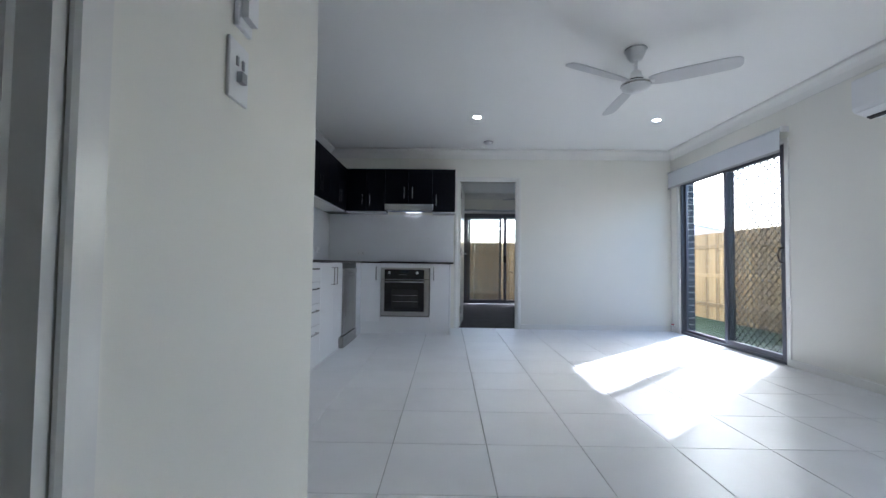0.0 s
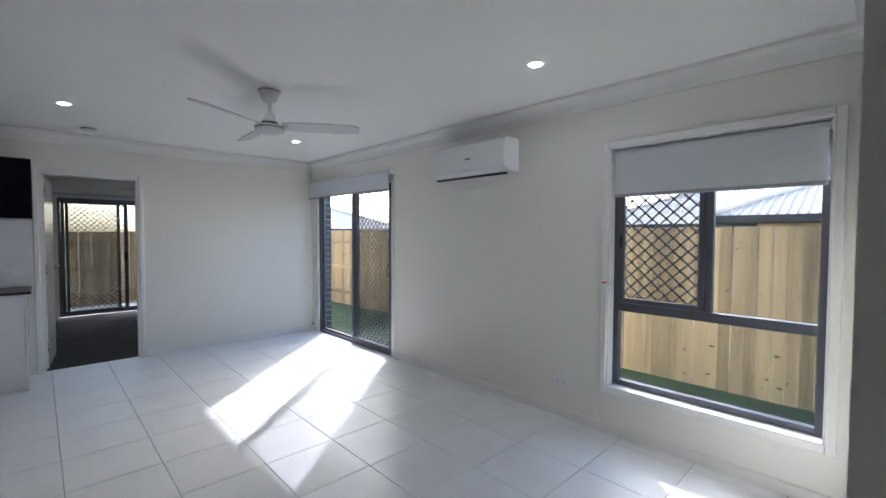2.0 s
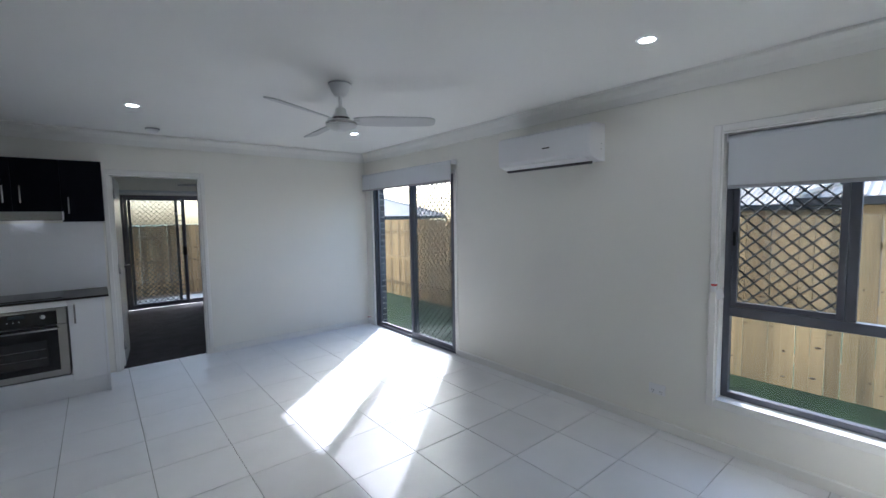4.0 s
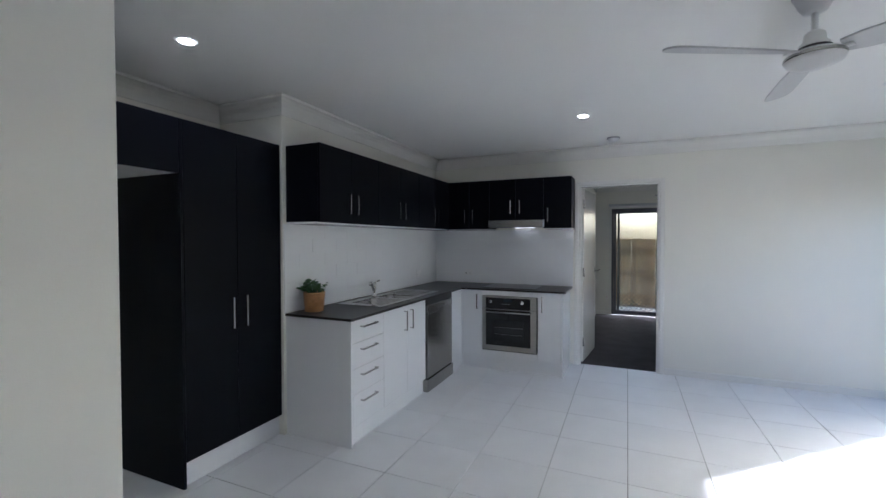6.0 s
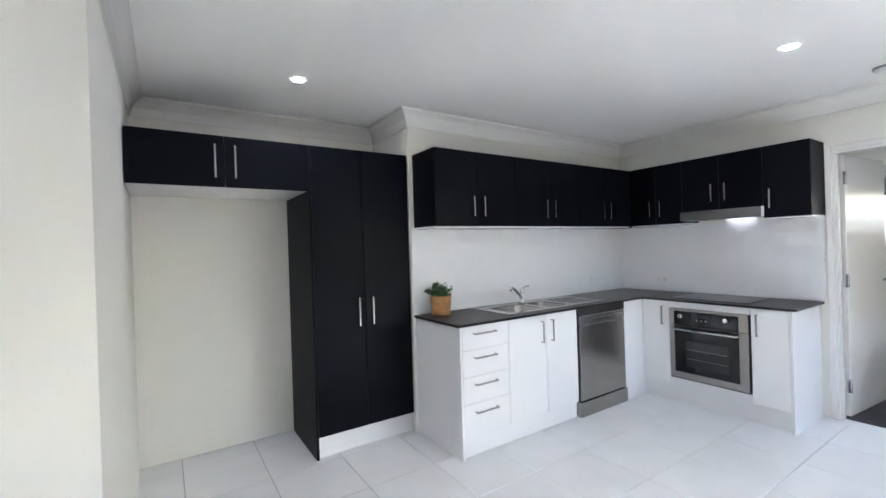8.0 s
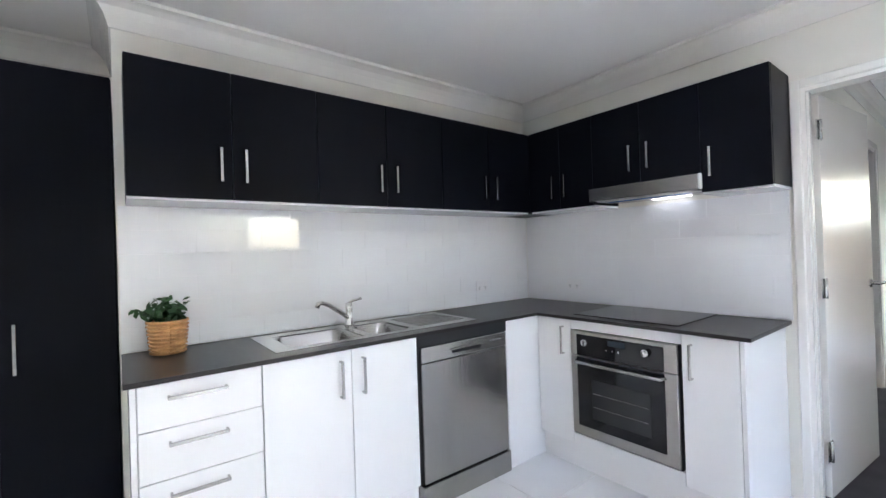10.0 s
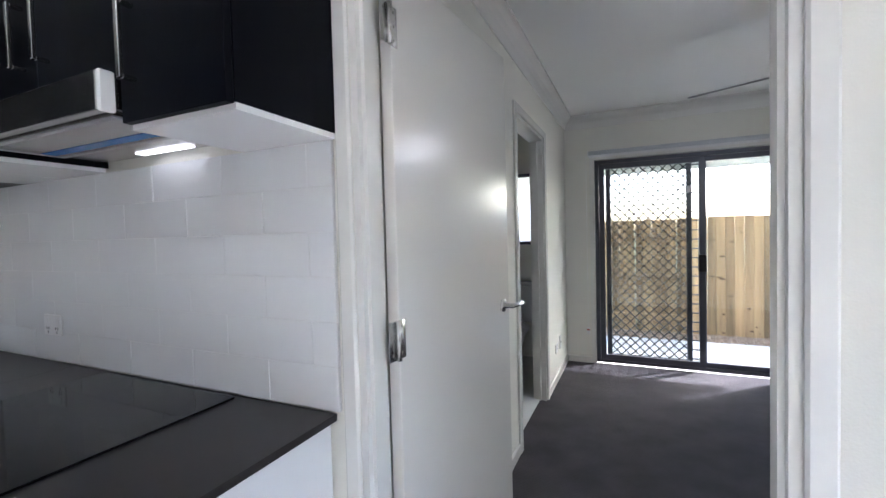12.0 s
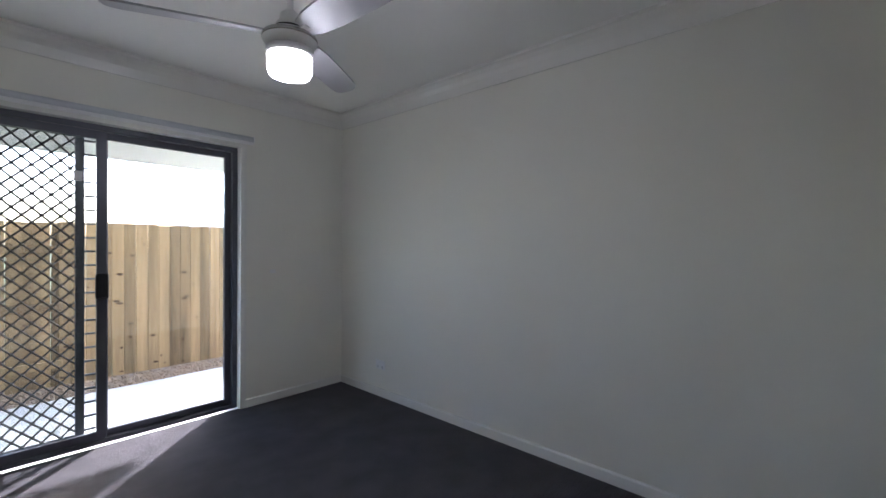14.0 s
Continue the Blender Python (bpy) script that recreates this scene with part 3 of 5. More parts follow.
for k in range(3):
    kn = part("button", lathe([(0, 0), (0.006, 0), (0.005, 0.006), (0, 0.006)], 12), CHROME, ov)
    kn.matrix_world = pose(0.16 + 0.035 * k, LB - 0.0225, 0.742, 90)
part("display", bx(0.165, 0.265, LB - 0.0232, LB - 0.0226, 0.765, 0.795), mat("display", (0.02, 0.03, 0.04), 0.1), ov)

b1 = base_root("narrow white gloss cabinet beside the oven", (-0.3, LB, 0))
part("body", bx(LF + 0.002, -0.082, LB + 0.019, NY - 0.003, 0.15, 0.880), GLOSSW, b1)
d = part("door", bx(LF + 0.003, -0.083, LB, LB + 0.018, 0.155, 0.878, bevel=0.0015), GLOSSW, b1)
bar_handle(d, (-0.135, LB, 0.755), Z, 0.165, -Y)
b2 = base_root("narrow white gloss cabinet at the end of the cooktop bench", (0.54, LB, 0))
part("body", bx(0.535, 0.772, LB + 0.019, NY - 0.003, 0.15, 0.880), GLOSSW, b2)
d = part("door", bx(0.536, 0.772, LB, LB + 0.018, 0.155, 0.878, bevel=0.0015), GLOSSW, b2)
bar_handle(d, (0.58, LB, 0.755), Z, 0.165, -Y)
b3 = base_root("white laminate oven housing", (-0.08, LB, 0))
part("rail_top", bx(-0.081, 0.534, LB, LB + 0.018, 0.828, 0.878), GLOSSW, b3)
part("rail_bottom", bx(-0.081, 0.534, LB, LB + 0.018, 0.155, 0.217), GLOSSW, b3)
kb = root("kickboard", "white laminate kickboard under the oven", "kickboard", "", (0.2, LB, 0))
part("board", bx(LF - 0.01, 0.774, LB + 0.04, LB + 0.056, 0.001, 0.152), GLOSSW, kb)
ep = root("end_panel", "white laminate end panel beside the bedroom door", "panel", "", (0.78, LB, 0))
part("panel", bx(0.775, 0.793, LB - 0.001, NY - 0.002, 0.001, 0.880, bevel=0.001), GLOSSW, ep)

# worktop with the sink's openings cut out
SKY0, SKY1, SKX0, SKX1 = 4.22, 5.36, -0.845, -0.395


def plate(cells, z0, z1):
    """A slab from plan rectangles that touch along whole edges."""
    bm = bmesh.new()
    for x0, x1, y0, y1 in cells:
        box(bm, x0, x1, y0, y1, z0, z1)
    bmesh.ops.remove_doubles(bm, verts=bm.verts, dist=1e-5)
    seen = {}
    for f in bm.faces:
        c = f.calc_center_median()
        seen.setdefault((round(c.x, 4), round(c.y, 4), round(c.z, 4)), []).append(f)
    bmesh.ops.delete(bm, geom=[f for fs in seen.values() if len(fs) > 1 for f in fs], context="FACES")
    return bm


CF, CB = -0.314, 5.79
B1, B2 = (4.30, 4.66), (4.71, 4.94)
cut_y = [3.705, B1[0], B1[1], B2[0], B2[1], CB, NY - 0.012]
cut_x = [KW + 0.012, -0.76, -0.44, CF]
cells = []
for i in range(3):
    for j in range(6):
        if i == 1 and j in (1, 3):
            continue
        cells.append((cut_x[i], cut_x[i + 1], cut_y[j], cut_y[j + 1]))
wt = root("worktop", "dark charcoal laminate worktop round the kitchen corner", "worktop", "", (-0.6, 5.0, 0.87))
part("sink_bench", plate(cells, 0.882, 0.90), STONE, wt)
part("cooktop_bench", bx(CF + 0.0004, 0.822, CB, NY - 0.012, 0.882, 0.90, bevel=0.0012), STONE, wt)

# sink with two bowls and a grooved drainer
sink = root("sink", "stainless steel double-bowl sink with drainer, set in the dark worktop", "sink", "", (-0.6, 4.6, 0.9))
rc = []
sx, sy = [SKX0, -0.76, -0.44, SKX1], [SKY0, B1[0], B1[1], B2[0], B2[1], 5.36]
for i in range(3):
    for j in range(5):
        if not (i == 1 and j in (1, 3)):
            rc.append((sx[i], sx[i + 1], sy[j], sy[j + 1]))
part("rim", plate(rc, 0.9005, 0.904), STEELH, sink)


def bowl(x0, x1, y0, y1, depth):
    bm = bmesh.new()
    rings = []
    for inset, z in ((0, 0.903), (0.006, 0.895), (0.014, 0.9 - depth + 0.03), (0.045, 0.9 - depth)):
        ring_ = []
        a, b, c, e = x0 + inset, x1 - inset, y0 + inset, y1 - inset
        r = 0.05
        for cx, cy, s in ((b - r, e - r, 0), (a + r, e - r, 90), (a + r, c + r, 180), (b - r, c + r, 270)):
            for k in range(5):
                t = radians(s + 22.5 * k)
                ring_.append(bm.verts.new((cx + r * math.cos(t), cy + r * math.sin(t), z)))
        rings.append(ring_)
    n = len(rings[0])
    for p, q in zip(rings, rings[1:]):
        for k in range(n):
            bm.faces.new((p[k], q[k], q[(k + 1) % n], p[(k + 1) % n]))
    bm.faces.new(rings[-1])
    # flat web from the square opening to the rounded mouth
    cs = [bm.verts.new((x, y, 0.903)) for x, y in ((x1, y1), (x0, y1), (x0, y0), (x1, y0))]
    for ci in range(4):
        for k in range(4):
            bm.faces.new((cs[ci], rings[0][ci * 5 + k], rings[0][ci * 5 + k + 1]))
        bm.faces.new((cs[ci], rings[0][ci * 5 + 4], rings[0][(ci * 5 + 5) % n], cs[(ci + 1) % 4]))
    return bm


for (y0, y1), dp in ((B1, 0.16), (B2, 0.12)):
    b = part("bowl", bowl(-0.76, -0.44, y0, y1, dp), STEELH, sink, "", True)
    part("drain", lathe([(0.04, 0.002), (0.036, 0.004), (0.02, 0.001), (0, 0.001)], 20, (-0.6, (y0 + y1) / 2, 0.9 - dp)), CHROME, b, "", True)
for k in range(9):
    yy = 0.036 * k
    part("drainer_rib", bx(-0.78 + yy, -0.77 + yy, 5.0, 5.33, 0.904, 0.9065, bevel=0.001), STEELH, sink)
tap = root("tap", "chrome mixer tap behind the sink", "tap", "", (-0.80, 4.74, 0.9))
part("body", lathe([(0, 0), (0.027, 0), (0.027, 0.008), (0.022, 0.012), (0.021, 0.085), (0.022, 0.1), (0.018, 0.125), (0, 0.13)], 20, (-0.80, 4.74, 0.904)), CHROME, tap, "", True)
part("spout", tube([(-0.795, 4.735, 0.945), (-0.77, 4.68, 0.985), (-0.735, 4.60, 1.035), (-0.715, 4.555, 1.055), (-0.70, 4.525, 1.055), (-0.695, 4.515, 1.035)], 0.0125, 12), CHROME, tap, "", True)
part("lever", tube([(-0.80, 4.74, 1.03), (-0.795, 4.765, 1.042), (-0.79, 4.815, 1.05)], 0.0075, 8), CHROME, tap, "", True)

hob = root("cooktop", "black ceramic glass cooktop set in the worktop", "cooktop", "", (0.2, 6.1, 0.9))
part("glass", bx(-0.10, 0.50, 5.865, 6.355, 0.9005, 0.9055, bevel=0.0015), HOBG, hob)
part("control_mark", bx(0.12, 0.2, 5.885, 5.89, 0.9056, 0.906), GREYP, hob)

# tall black pantry and the cabinet over the fridge recess
PF = -0.925
pan = root("pantry_cabinet", "tall matt black double-door pantry cabinet", "cabinet", "", (-1.2, 3.3, 0))
part("side_panel", bx(-1.535, PF, 2.94, 2.958, 0.0015, 2.128, bevel=0.001), BLACK, pan)
part("body", bx(-1.535, PF - 0.02, 2.9585, 3.695, 0.155, 2.126), BLACK, pan)
for y0, y1, hy in ((2.961, 3.318, 3.268), (3.322, 3.692, 3.372)):
    d = part("door", bx(PF - 0.018, PF, y0, y1, 0.152, 2.128, bevel=0.0015), BLACK, pan)
    bar_handle(d, (PF, hy, 0.975), Z, 0.2, X)
pk = root("kickboard", "white laminate kickboard under the pantry", "kickboard", "", (PF, 3.3, 0))
part("board", bx(PF - 0.05, PF - 0.034, 2.9585, 3.698, 0.001, 0.151), GLOSSW, pk)
oc = root("fridge_cabinet", "matt black cabinet above the empty fridge recess", "cabinet", "", (-1.2, 2.4, 1.82))
part("body", bx(-1.535, PF - 0.02, SY + 0.004, 2.938, 1.835, 2.126), BLACK, oc)
part("underside", bx(-1.53, PF - 0.02, SY + 0.004, 2.938, 1.82, 1.834), GLOSSW, oc, "white laminate underside")
for y0, y1, hy in ((SY + 0.006, 2.44, 2.388), (2.443, 2.936, 2.497)):
    d = part("door", bx(PF - 0.018, PF, y0, y1, 1.818, 2.128, bevel=0.0015), BLACK, oc)
    bar_handle(d, (PF, hy, 1.97), Z, 0.2, X)

# plant in a basket
pl = root("potted_plant", "small green leafy plant in a woven basket on the worktop", "plant", "", (-0.77, 3.87, 0.9))
PC = (-0.77, 3.87, 0.901)
bk = part("basket", lathe([(0, 0), (0.048, 0), (0.052, 0.02), (0.062, 0.115), (0.066, 0.12), (0.06, 0.12), (0.055, 0.105), (0, 0.1)], 24, PC), WICKER, pl, "woven tan basket", True)
wv = bmesh.new()
for k in range(9):
    r, z = 0.0525 + 0.0012 * k, 0.006 + 0.0135 * k
    tube([(PC[0] + (r + 0.002 * (-1) ** (j + k)) * math.cos(j * math.pi / 14), PC[1] + (r + 0.002 * (-1) ** (j + k)) * math.sin(j * math.pi / 14), PC[2] + z) for j in range(29)], 0.0048, 5, wv)
part("weave", wv, WICKER, bk, "", True)
part("soil", lathe([(0.056, 0.108), (0.03, 0.112), (0, 0.114)], 16, PC), SOIL, pl)
rnd = random.Random(4)
lv = bmesh.new(); stems = bmesh.new()
for k in range(26):
    a, tilt = rnd.uniform(0, 6.283), rnd.uniform(0.1, 1.15)
    ln = rnd.uniform(0.06, 0.125)
    tip = Vector((PC[0] + ln * math.sin(tilt) * math.cos(a), PC[1] + ln * math.sin(tilt) * math.sin(a), PC[2] + 0.105 + ln * math.cos(tilt) * 0.8))
    base = Vector((PC[0] + 0.02 * math.cos(a), PC[1] + 0.02 * math.sin(a), PC[2] + 0.108))
    mid = (base + tip) / 2 + Vector((0, 0, 0.015))
    tube([base, mid, tip], 0.0012, 4, stems)
    for w in range(7):
        p = base.lerp(tip, 0.35 + 0.65 * w / 6) + Vector((rnd.uniform(-1, 1), rnd.uniform(-1, 1), rnd.uniform(-0.5, 0.8))) * 0.012
        s = rnd.uniform(0.011, 0.02)
        q = Euler((rnd.uniform(-0.9, 0.9), rnd.uniform(-0.9, 0.9), rnd.uniform(0, 6.3))).to_matrix()
        vs = [lv.verts.new(p + q @ Vector(c) * s) for c in ((-1, 0, 0), (-0.3, 0.5, 0.12), (0.5, 0.4, 0.1), (1.1, 0, -0.1), (0.5, -0.4, 0.1), (-0.3, -0.5, 0.12))]
        lv.faces.new(vs)
part("stems", stems, LEAF, pl)
part("leaves", lv, LEAF, pl, "small green leaves")
pl.scale = (1.22, 1.22, 1.22)


# ---- sockets, switches, small fittings ----
def plate_thing(name, label, category, p, out, w, h, details=(), th=0.008, mat_=None):
    """A wall plate with its own small pieces (name, u, v, w, h, depth, material)."""
    o = Vector(out)
    u = Vector((-o.y, o.x, 0))
    r = root(name, label, category, "", p)

    def pl_(du, dv, ww, hh, d0, d1, bev):
        bm = bx(-ww / 2, ww / 2, d0, d1, -hh / 2, hh / 2, bevel=bev)
        m = Matrix(((u.x, o.x, 0, p[0] + u.x * du), (u.y, o.y, 0, p[1] + u.y * du), (0, 0, 1, p[2] + dv), (0, 0, 0, 1)))
        bm.transform(m)
        bmesh.ops.recalc_face_normals(bm, faces=bm.faces)
        return bm
    part("plate", pl_(0, 0, w, h, 0.0005, th, 0.002), mat_ or WHITEP, r)
    for n, du, dv, ww, hh, d, mm in details:
        part(n, pl_(du, dv, ww, hh, th, th + d, 0.0008), mm, r)
    return r


def socket(p, out, label):
    dt = []
    for s in (-0.03, 0.03):
        dt += [("switch", s, 0.018, 0.016, 0.02, 0.003, WHITEP), ("slot", s - 0.007, -0.012, 0.003, 0.01, 0.0006, BLACKP), ("slot", s + 0.007, -0.012, 0.003, 0.01, 0.0006, BLACKP), ("slot", s, -0.026, 0.003, 0.009, 0.0006, BLACKP)]
    return plate_thing("power_outlet", label, "outlet", p, out, 0.115, 0.075, dt)


socket((EX, 2.21, 0.29), (-1, 0, 0), "white double power outlet low on the window wall")
socket((KW + 0.012, 5.86, 1.04), (1, 0, 0), "white power outlet on the tiled splashback")
socket((-0.45, NY - 0.012, 1.035), (0, -1, 0), "white double power outlet on the tiled splashback")
socket((BX0, 9.36, 0.30), (1, 0, 0), "white power outlet low on the bedroom wall")
plate_thing("data_outlet", "white aerial outlet low on the bedroom wall", "outlet", (BX0, 9.56, 0.31), (1, 0, 0), 0.075, 0.115, [("port", 0, 0, 0.02, 0.02, 0.003, GREYP)])
socket((BX1, 9.45, 0.27), (-1, 0, 0), "white power outlet low on the bedroom wall")
plate_thing("blind_control", "small white cord clip on the bedroom wall", "clip", (3.13, BY1, 1.06), (0, -1, 0), 0.05, 0.03)
plate_thing("light_switch", "white two-gang switch plate on the hall wall", "switch", (SX, 1.41, 1.275), (1, 0, 0), 0.08, 0.125, [("rocker", -0.012, 0.02, 0.008, 0.02, 0.004, GREYP), ("rocker", 0.012, 0.02, 0.008, 0.02, 0.004, GREYP), ("dial", 0, -0.012, 0.022, 0.022, 0.012, GREYP)])
plate_thing("fan_remote", "white fan remote in its wall holder above the switch", "remote", (SX, 1.425, 1.43), (1, 0, 0), 0.06, 0.12, [("body", 0, 0.01, 0.045, 0.10, 0.016, WHITEP), ("button", 0, 0.03, 0.02, 0.02, 0.017, GREYP)], 0.012)


# ---- ceiling fittings ----
def downlight(x, y):
    r = root("downlight", "round white recessed downlight, switched on", "downlight", "living room downlights", (x, y, H))
    part("rim", lathe([(0.036, -0.001), (0.04, -0.005), (0.052, -0.004), (0.055, -0.0005)], 24, (x, y, H)), WHITEP, r, "", True)
    part("lens", lathe([(0.0365, -0.002), (0, -0.0035)], 24, (x, y, H)), LED, r, "glowing white lens")
    return r


for x, y in ((1.05, 5.06), (3.0, 5.1), (-0.705, 2.835), (3.086, 1.98)):
    downlight(x, y)
sm = root("smoke_alarm", "round white smoke alarm on the ceiling", "smoke alarm", "", (1.26, 5.97, H))
part("base", lathe([(0.062, 0), (0.062, -0.012), (0, -0.012)], 24, (1.26, 5.97, H - 0.0005)), GREYP, sm, "", True)
part("cover", lathe([(0.053, -0.0105), (0.05, -0.03), (0.03, -0.042), (0, -0.043)], 24, (1.26, 5.97, H)), WHITEP, sm, "", True)


def ceiling_fan(name, x, y, angles, zb, label, lamp, steel=None, radius=0.62):
    # steel: blade material, a darker copy of FAN with shade in its colour
    r = root(name, label, "ceiling fan", "", (x, y, H))
    part("canopy", lathe([(0.074, -0.001), (0.076, -0.014), (0.072, -0.018), (0.058, -0.055), (0.042, -0.082), (0.02, -0.09), (0, -0.09)], 28, (x, y, H)), FAN, r, "", True)
    # shadow line round the canopy's top, modelled as a thin grey ring
    part("canopy_shadow_ring", lathe([(0.0775, -0.003), (0.0785, -0.008), (0.0775, -0.013)], 28, (x, y, H)), GREYP, r, "grey ring drawing the shadow line round the canopy", True)
    part("downrod", lathe([(0.0125, -0.06), (0.0125, zb - H + 0.08)], 12, (x, y, H)), FAN, r, "", True)
    mt = part("motor", lathe([(0, 0.105), (0.022, 0.103), (0.036, 0.09), (0.04, 0.06), (0.052, 0.048), (0.055, 0.03), (0.05, 0.022), (0.08, 0.016), (0.101, 0.004), (0.104, -0.012), (0.096, -0.03), (0.072, -0.038), (0.07, -0.042), (0.045, -0.046), (0.043, -0.051), (0, -0.053)], 32, (x, y, zb)), FAN, r, "", True)
    part("vent_ring", lathe([(0.051, 0.021), (0.0575, 0.026), (0.0575, 0.034), (0.05, 0.038)], 32, (x, y, zb)), BLACKP, mt, "dark vent ring")
    part("badge", lathe([(0.1025, 0.002), (0.1048, -0.004), (0.1048, -0.010), (0.1035, -0.014)], 32, (x, y, zb)), STEELH, mt)
    for a in angles:
        bm = bmesh.new()
        rows = []
        for k in range(9):
            t = (0, 0.12, 0.3, 0.5, 0.7, 0.86, 0.94, 0.98, 1.0)[k]
            d = 0.088 + (radius - 0.088) * t
            w = (0.034, 0.05, 0.058, 0.06, 0.06, 0.059, 0.054, 0.042, 0.02)[k]
            twist = -0.34 + 0.1 * t
            for side in (-1, 1):
                rows.append((d, w * side, w * side * twist))
        vt = [bm.verts.new((d, w, h + 0.004)) for d, w, h in rows]
        vb = [bm.verts.new((d, w, h - 0.004)) for d, w, h in rows]
        for k in range(8):
            i = 2 * k
            bm.faces.new((vt[i], vt[i + 2], vt[i + 3], vt[i + 1]))
            bm.faces.new((vb[i], vb[i + 1], vb[i + 3], vb[i + 2]))
            bm.faces.new((vt[i], vb[i], vb[i + 2], vt[i + 2]))
            bm.faces.new((vt[i + 1], vt[i + 3], vb[i + 3], vb[i + 1]))
        bm.faces.new((vt[0], vt[1], vb[1], vb[0])); bm.faces.new((vt[16], vb[16], vb[17], vt[17]))
        bmesh.ops.recalc_face_normals(bm, faces=bm.faces)
        m = pose(x, y, zb + 0.012, 0, 0, a)
        bm.transform(m)
        bl = part("blade", bm, steel or FAN, r)
        ib = bx(0.07, 0.125, -0.016, 0.016, -0.010, -0.002, bevel=0.002)
        ib.transform(m)
        part("blade_iron", ib, FAN, bl)
    if lamp:
        part("lamp_collar", lathe([(0.07, -0.046), (0.09, -0.05), (0.09, -0.075), (0, -0.076)], 32, (x, y, zb)), FAN, r, "", True)
        part("lamp_shade", lathe([(0.084, -0.0765), (0.084, -0.13), (0.076, -0.15), (0.05, -0.158), (0, -0.16)], 32, (x, y, zb)), LAMP, r, "glowing opal glass shade", True)
    return r


ceiling_fan("ceiling_fan", 2.11, 3.60, (87, 207, 327), 2.205, "white three-blade ceiling fan at rest, blades toned down as if backlit", False, steel=FAN_BACKLIT, radius=0.645)
ceiling_fan("ceiling_fan", 2.33, 8.26, (33, 153, 273), 2.10, "white three-blade ceiling fan, blades greyed for shade, with a lit opal lamp", True, steel=FAN_SHADE, radius=0.61)

# ---- air conditioner ----
ac = root("air_conditioner", "white split-system air conditioner high on the window wall", "air conditioner", "", (EX, 3.07, 2.0))
AY0, AY1 = 2.64, 3.56
prof = [(EX - 0.001, 2.24), (EX - 0.16, 2.24), (EX - 0.19, 2.225), (EX - 0.2, 2.195), (EX - 0.2, 2.012), (EX - 0.185, 1.99), (EX - 0.10, 1.962), (EX - 0.001, 1.962)]


def prism(pr, y0, y1):
    bm = bmesh.new()
    a = [bm.verts.new((x, y0, z)) for x, z in pr]
    b = [bm.verts.new((x, y1, z)) for x, z in pr]
    n = len(pr)
    for k in range(n):
        bm.faces.new((a[k], a[(k + 1) % n], b[(k + 1) % n], b[k]))
    bm.faces.new(a[::-1]); bm.faces.new(b)
    bmesh.ops.recalc_face_normals(bm, faces=bm.faces)
    return bm


part("body", prism(prof, AY0, AY1), WHITEP, ac)
part("front_panel", bx(EX - 0.206, EX - 0.2005, AY0 + 0.004, AY1 - 0.004, 2.014, 2.218, bevel=0.003), WHITEP, ac, "smooth white front")
fl = part("flap", prism([(EX - 0.188, 1.989), (EX - 0.194, 1.984), (EX - 0.132, 1.9595), (EX - 0.128, 1.9645)], AY0 + 0.05, AY1 - 0.03), WHITEP, ac, "white air outlet flap")
# no opening is cut: a black strip gives the slit its inner shade
part("flap_slot_shade", prism([(EX - 0.128, 1.9575), (EX - 0.124, 1.9495), (EX - 0.098, 1.9405), (EX - 0.096, 1.961)], AY0 + 0.045, AY1 - 0.03), BLACKP, ac, "black strip standing in for the shaded air slit behind the flap")
part("badge", bx(EX - 0.2075, EX - 0.206, 3.005, 3.075, 2.09, 2.10), BLACKP, ac)
for zz in (2.05, 2.09):
    part("screw", lathe([(0, 0), (0.005, 0), (0, 0.002)], 8), GREYP, ac).matrix_world = pose(EX - 0.05, AY0 - 0.0003, zz, 90)


# ---- windows and sliding doors ----
def pane_box(axis, a, u0, u1, z0, z1):
    return bx(a - 0.003, a + 0.003, u0, u1, z0, z1) if axis == "x" else bx(u0, u1, a - 0.003, a + 0.003, z0, z1)


def grille(axis, a, u0, u1, z0, z1, du=0.085, dz=0.085):
    """A diamond security grille: crossing bars with a knuckle at each crossing."""
    bm = bmesh.new()
    w, h = u1 - u0, z1 - z0
    k = dz / du

    def pt(u, z, o=0.0):
        return (a + o, u, z) if axis == "x" else (u, a + o, z)
    n = int((w + h / k) / du) + 2
    for s, o in ((1, 0.0025), (-1, -0.0025)):
        for i in range(-n, n + 1):
            us = u0 + i * du if s > 0 else u0 + i * du
            pts = []
            t0, t1 = 0.0, h
            # u = us + s * z / k, kept inside the frame
            lo, hi = (u0 - us) * k * s, (u1 - us) * k * s
            if lo > hi:
                lo, hi = hi, lo
            t0, t1 = max(0, lo), min(h, hi)
            if t1 - t0 < 0.01:
                continue
            tube([pt(us + s * t0 / k, z0 + t0, o), pt(us + s * t1 / k, z0 + t1, o)], 0.0054, 4, bm, close=False)
    for i in range(int(2 * w / du) + 1):
        for j in range(int(2 * h / dz) + 1):
            u, z = u0 + i * du / 2, z0 + j * dz / 2
            if (i + j) % 2 == 0 and u < u1 and z < z1:
                c = pt(u, z)
                lathe([(0.0, -0.013), (0.0125, 0), (0, 0.013)], 6, c, bm)
    return bm


def grille_part(parent, *a, **k):
    g = part("grille", grille(*a, **k), MESHM, parent, "diamond pattern security grille")
    axis, pl_, ua, ub, za, zb = a
    part("insect_mesh", bx(pl_ - 0.0140, pl_ - 0.0132, ua, ub, za, zb) if axis == "x" else bx(ua, ub, pl_ - 0.0140, pl_ - 0.0132, za, zb), FLYMESH, parent, "fine dark insect mesh")
    return tagged(g, kind="stuff")


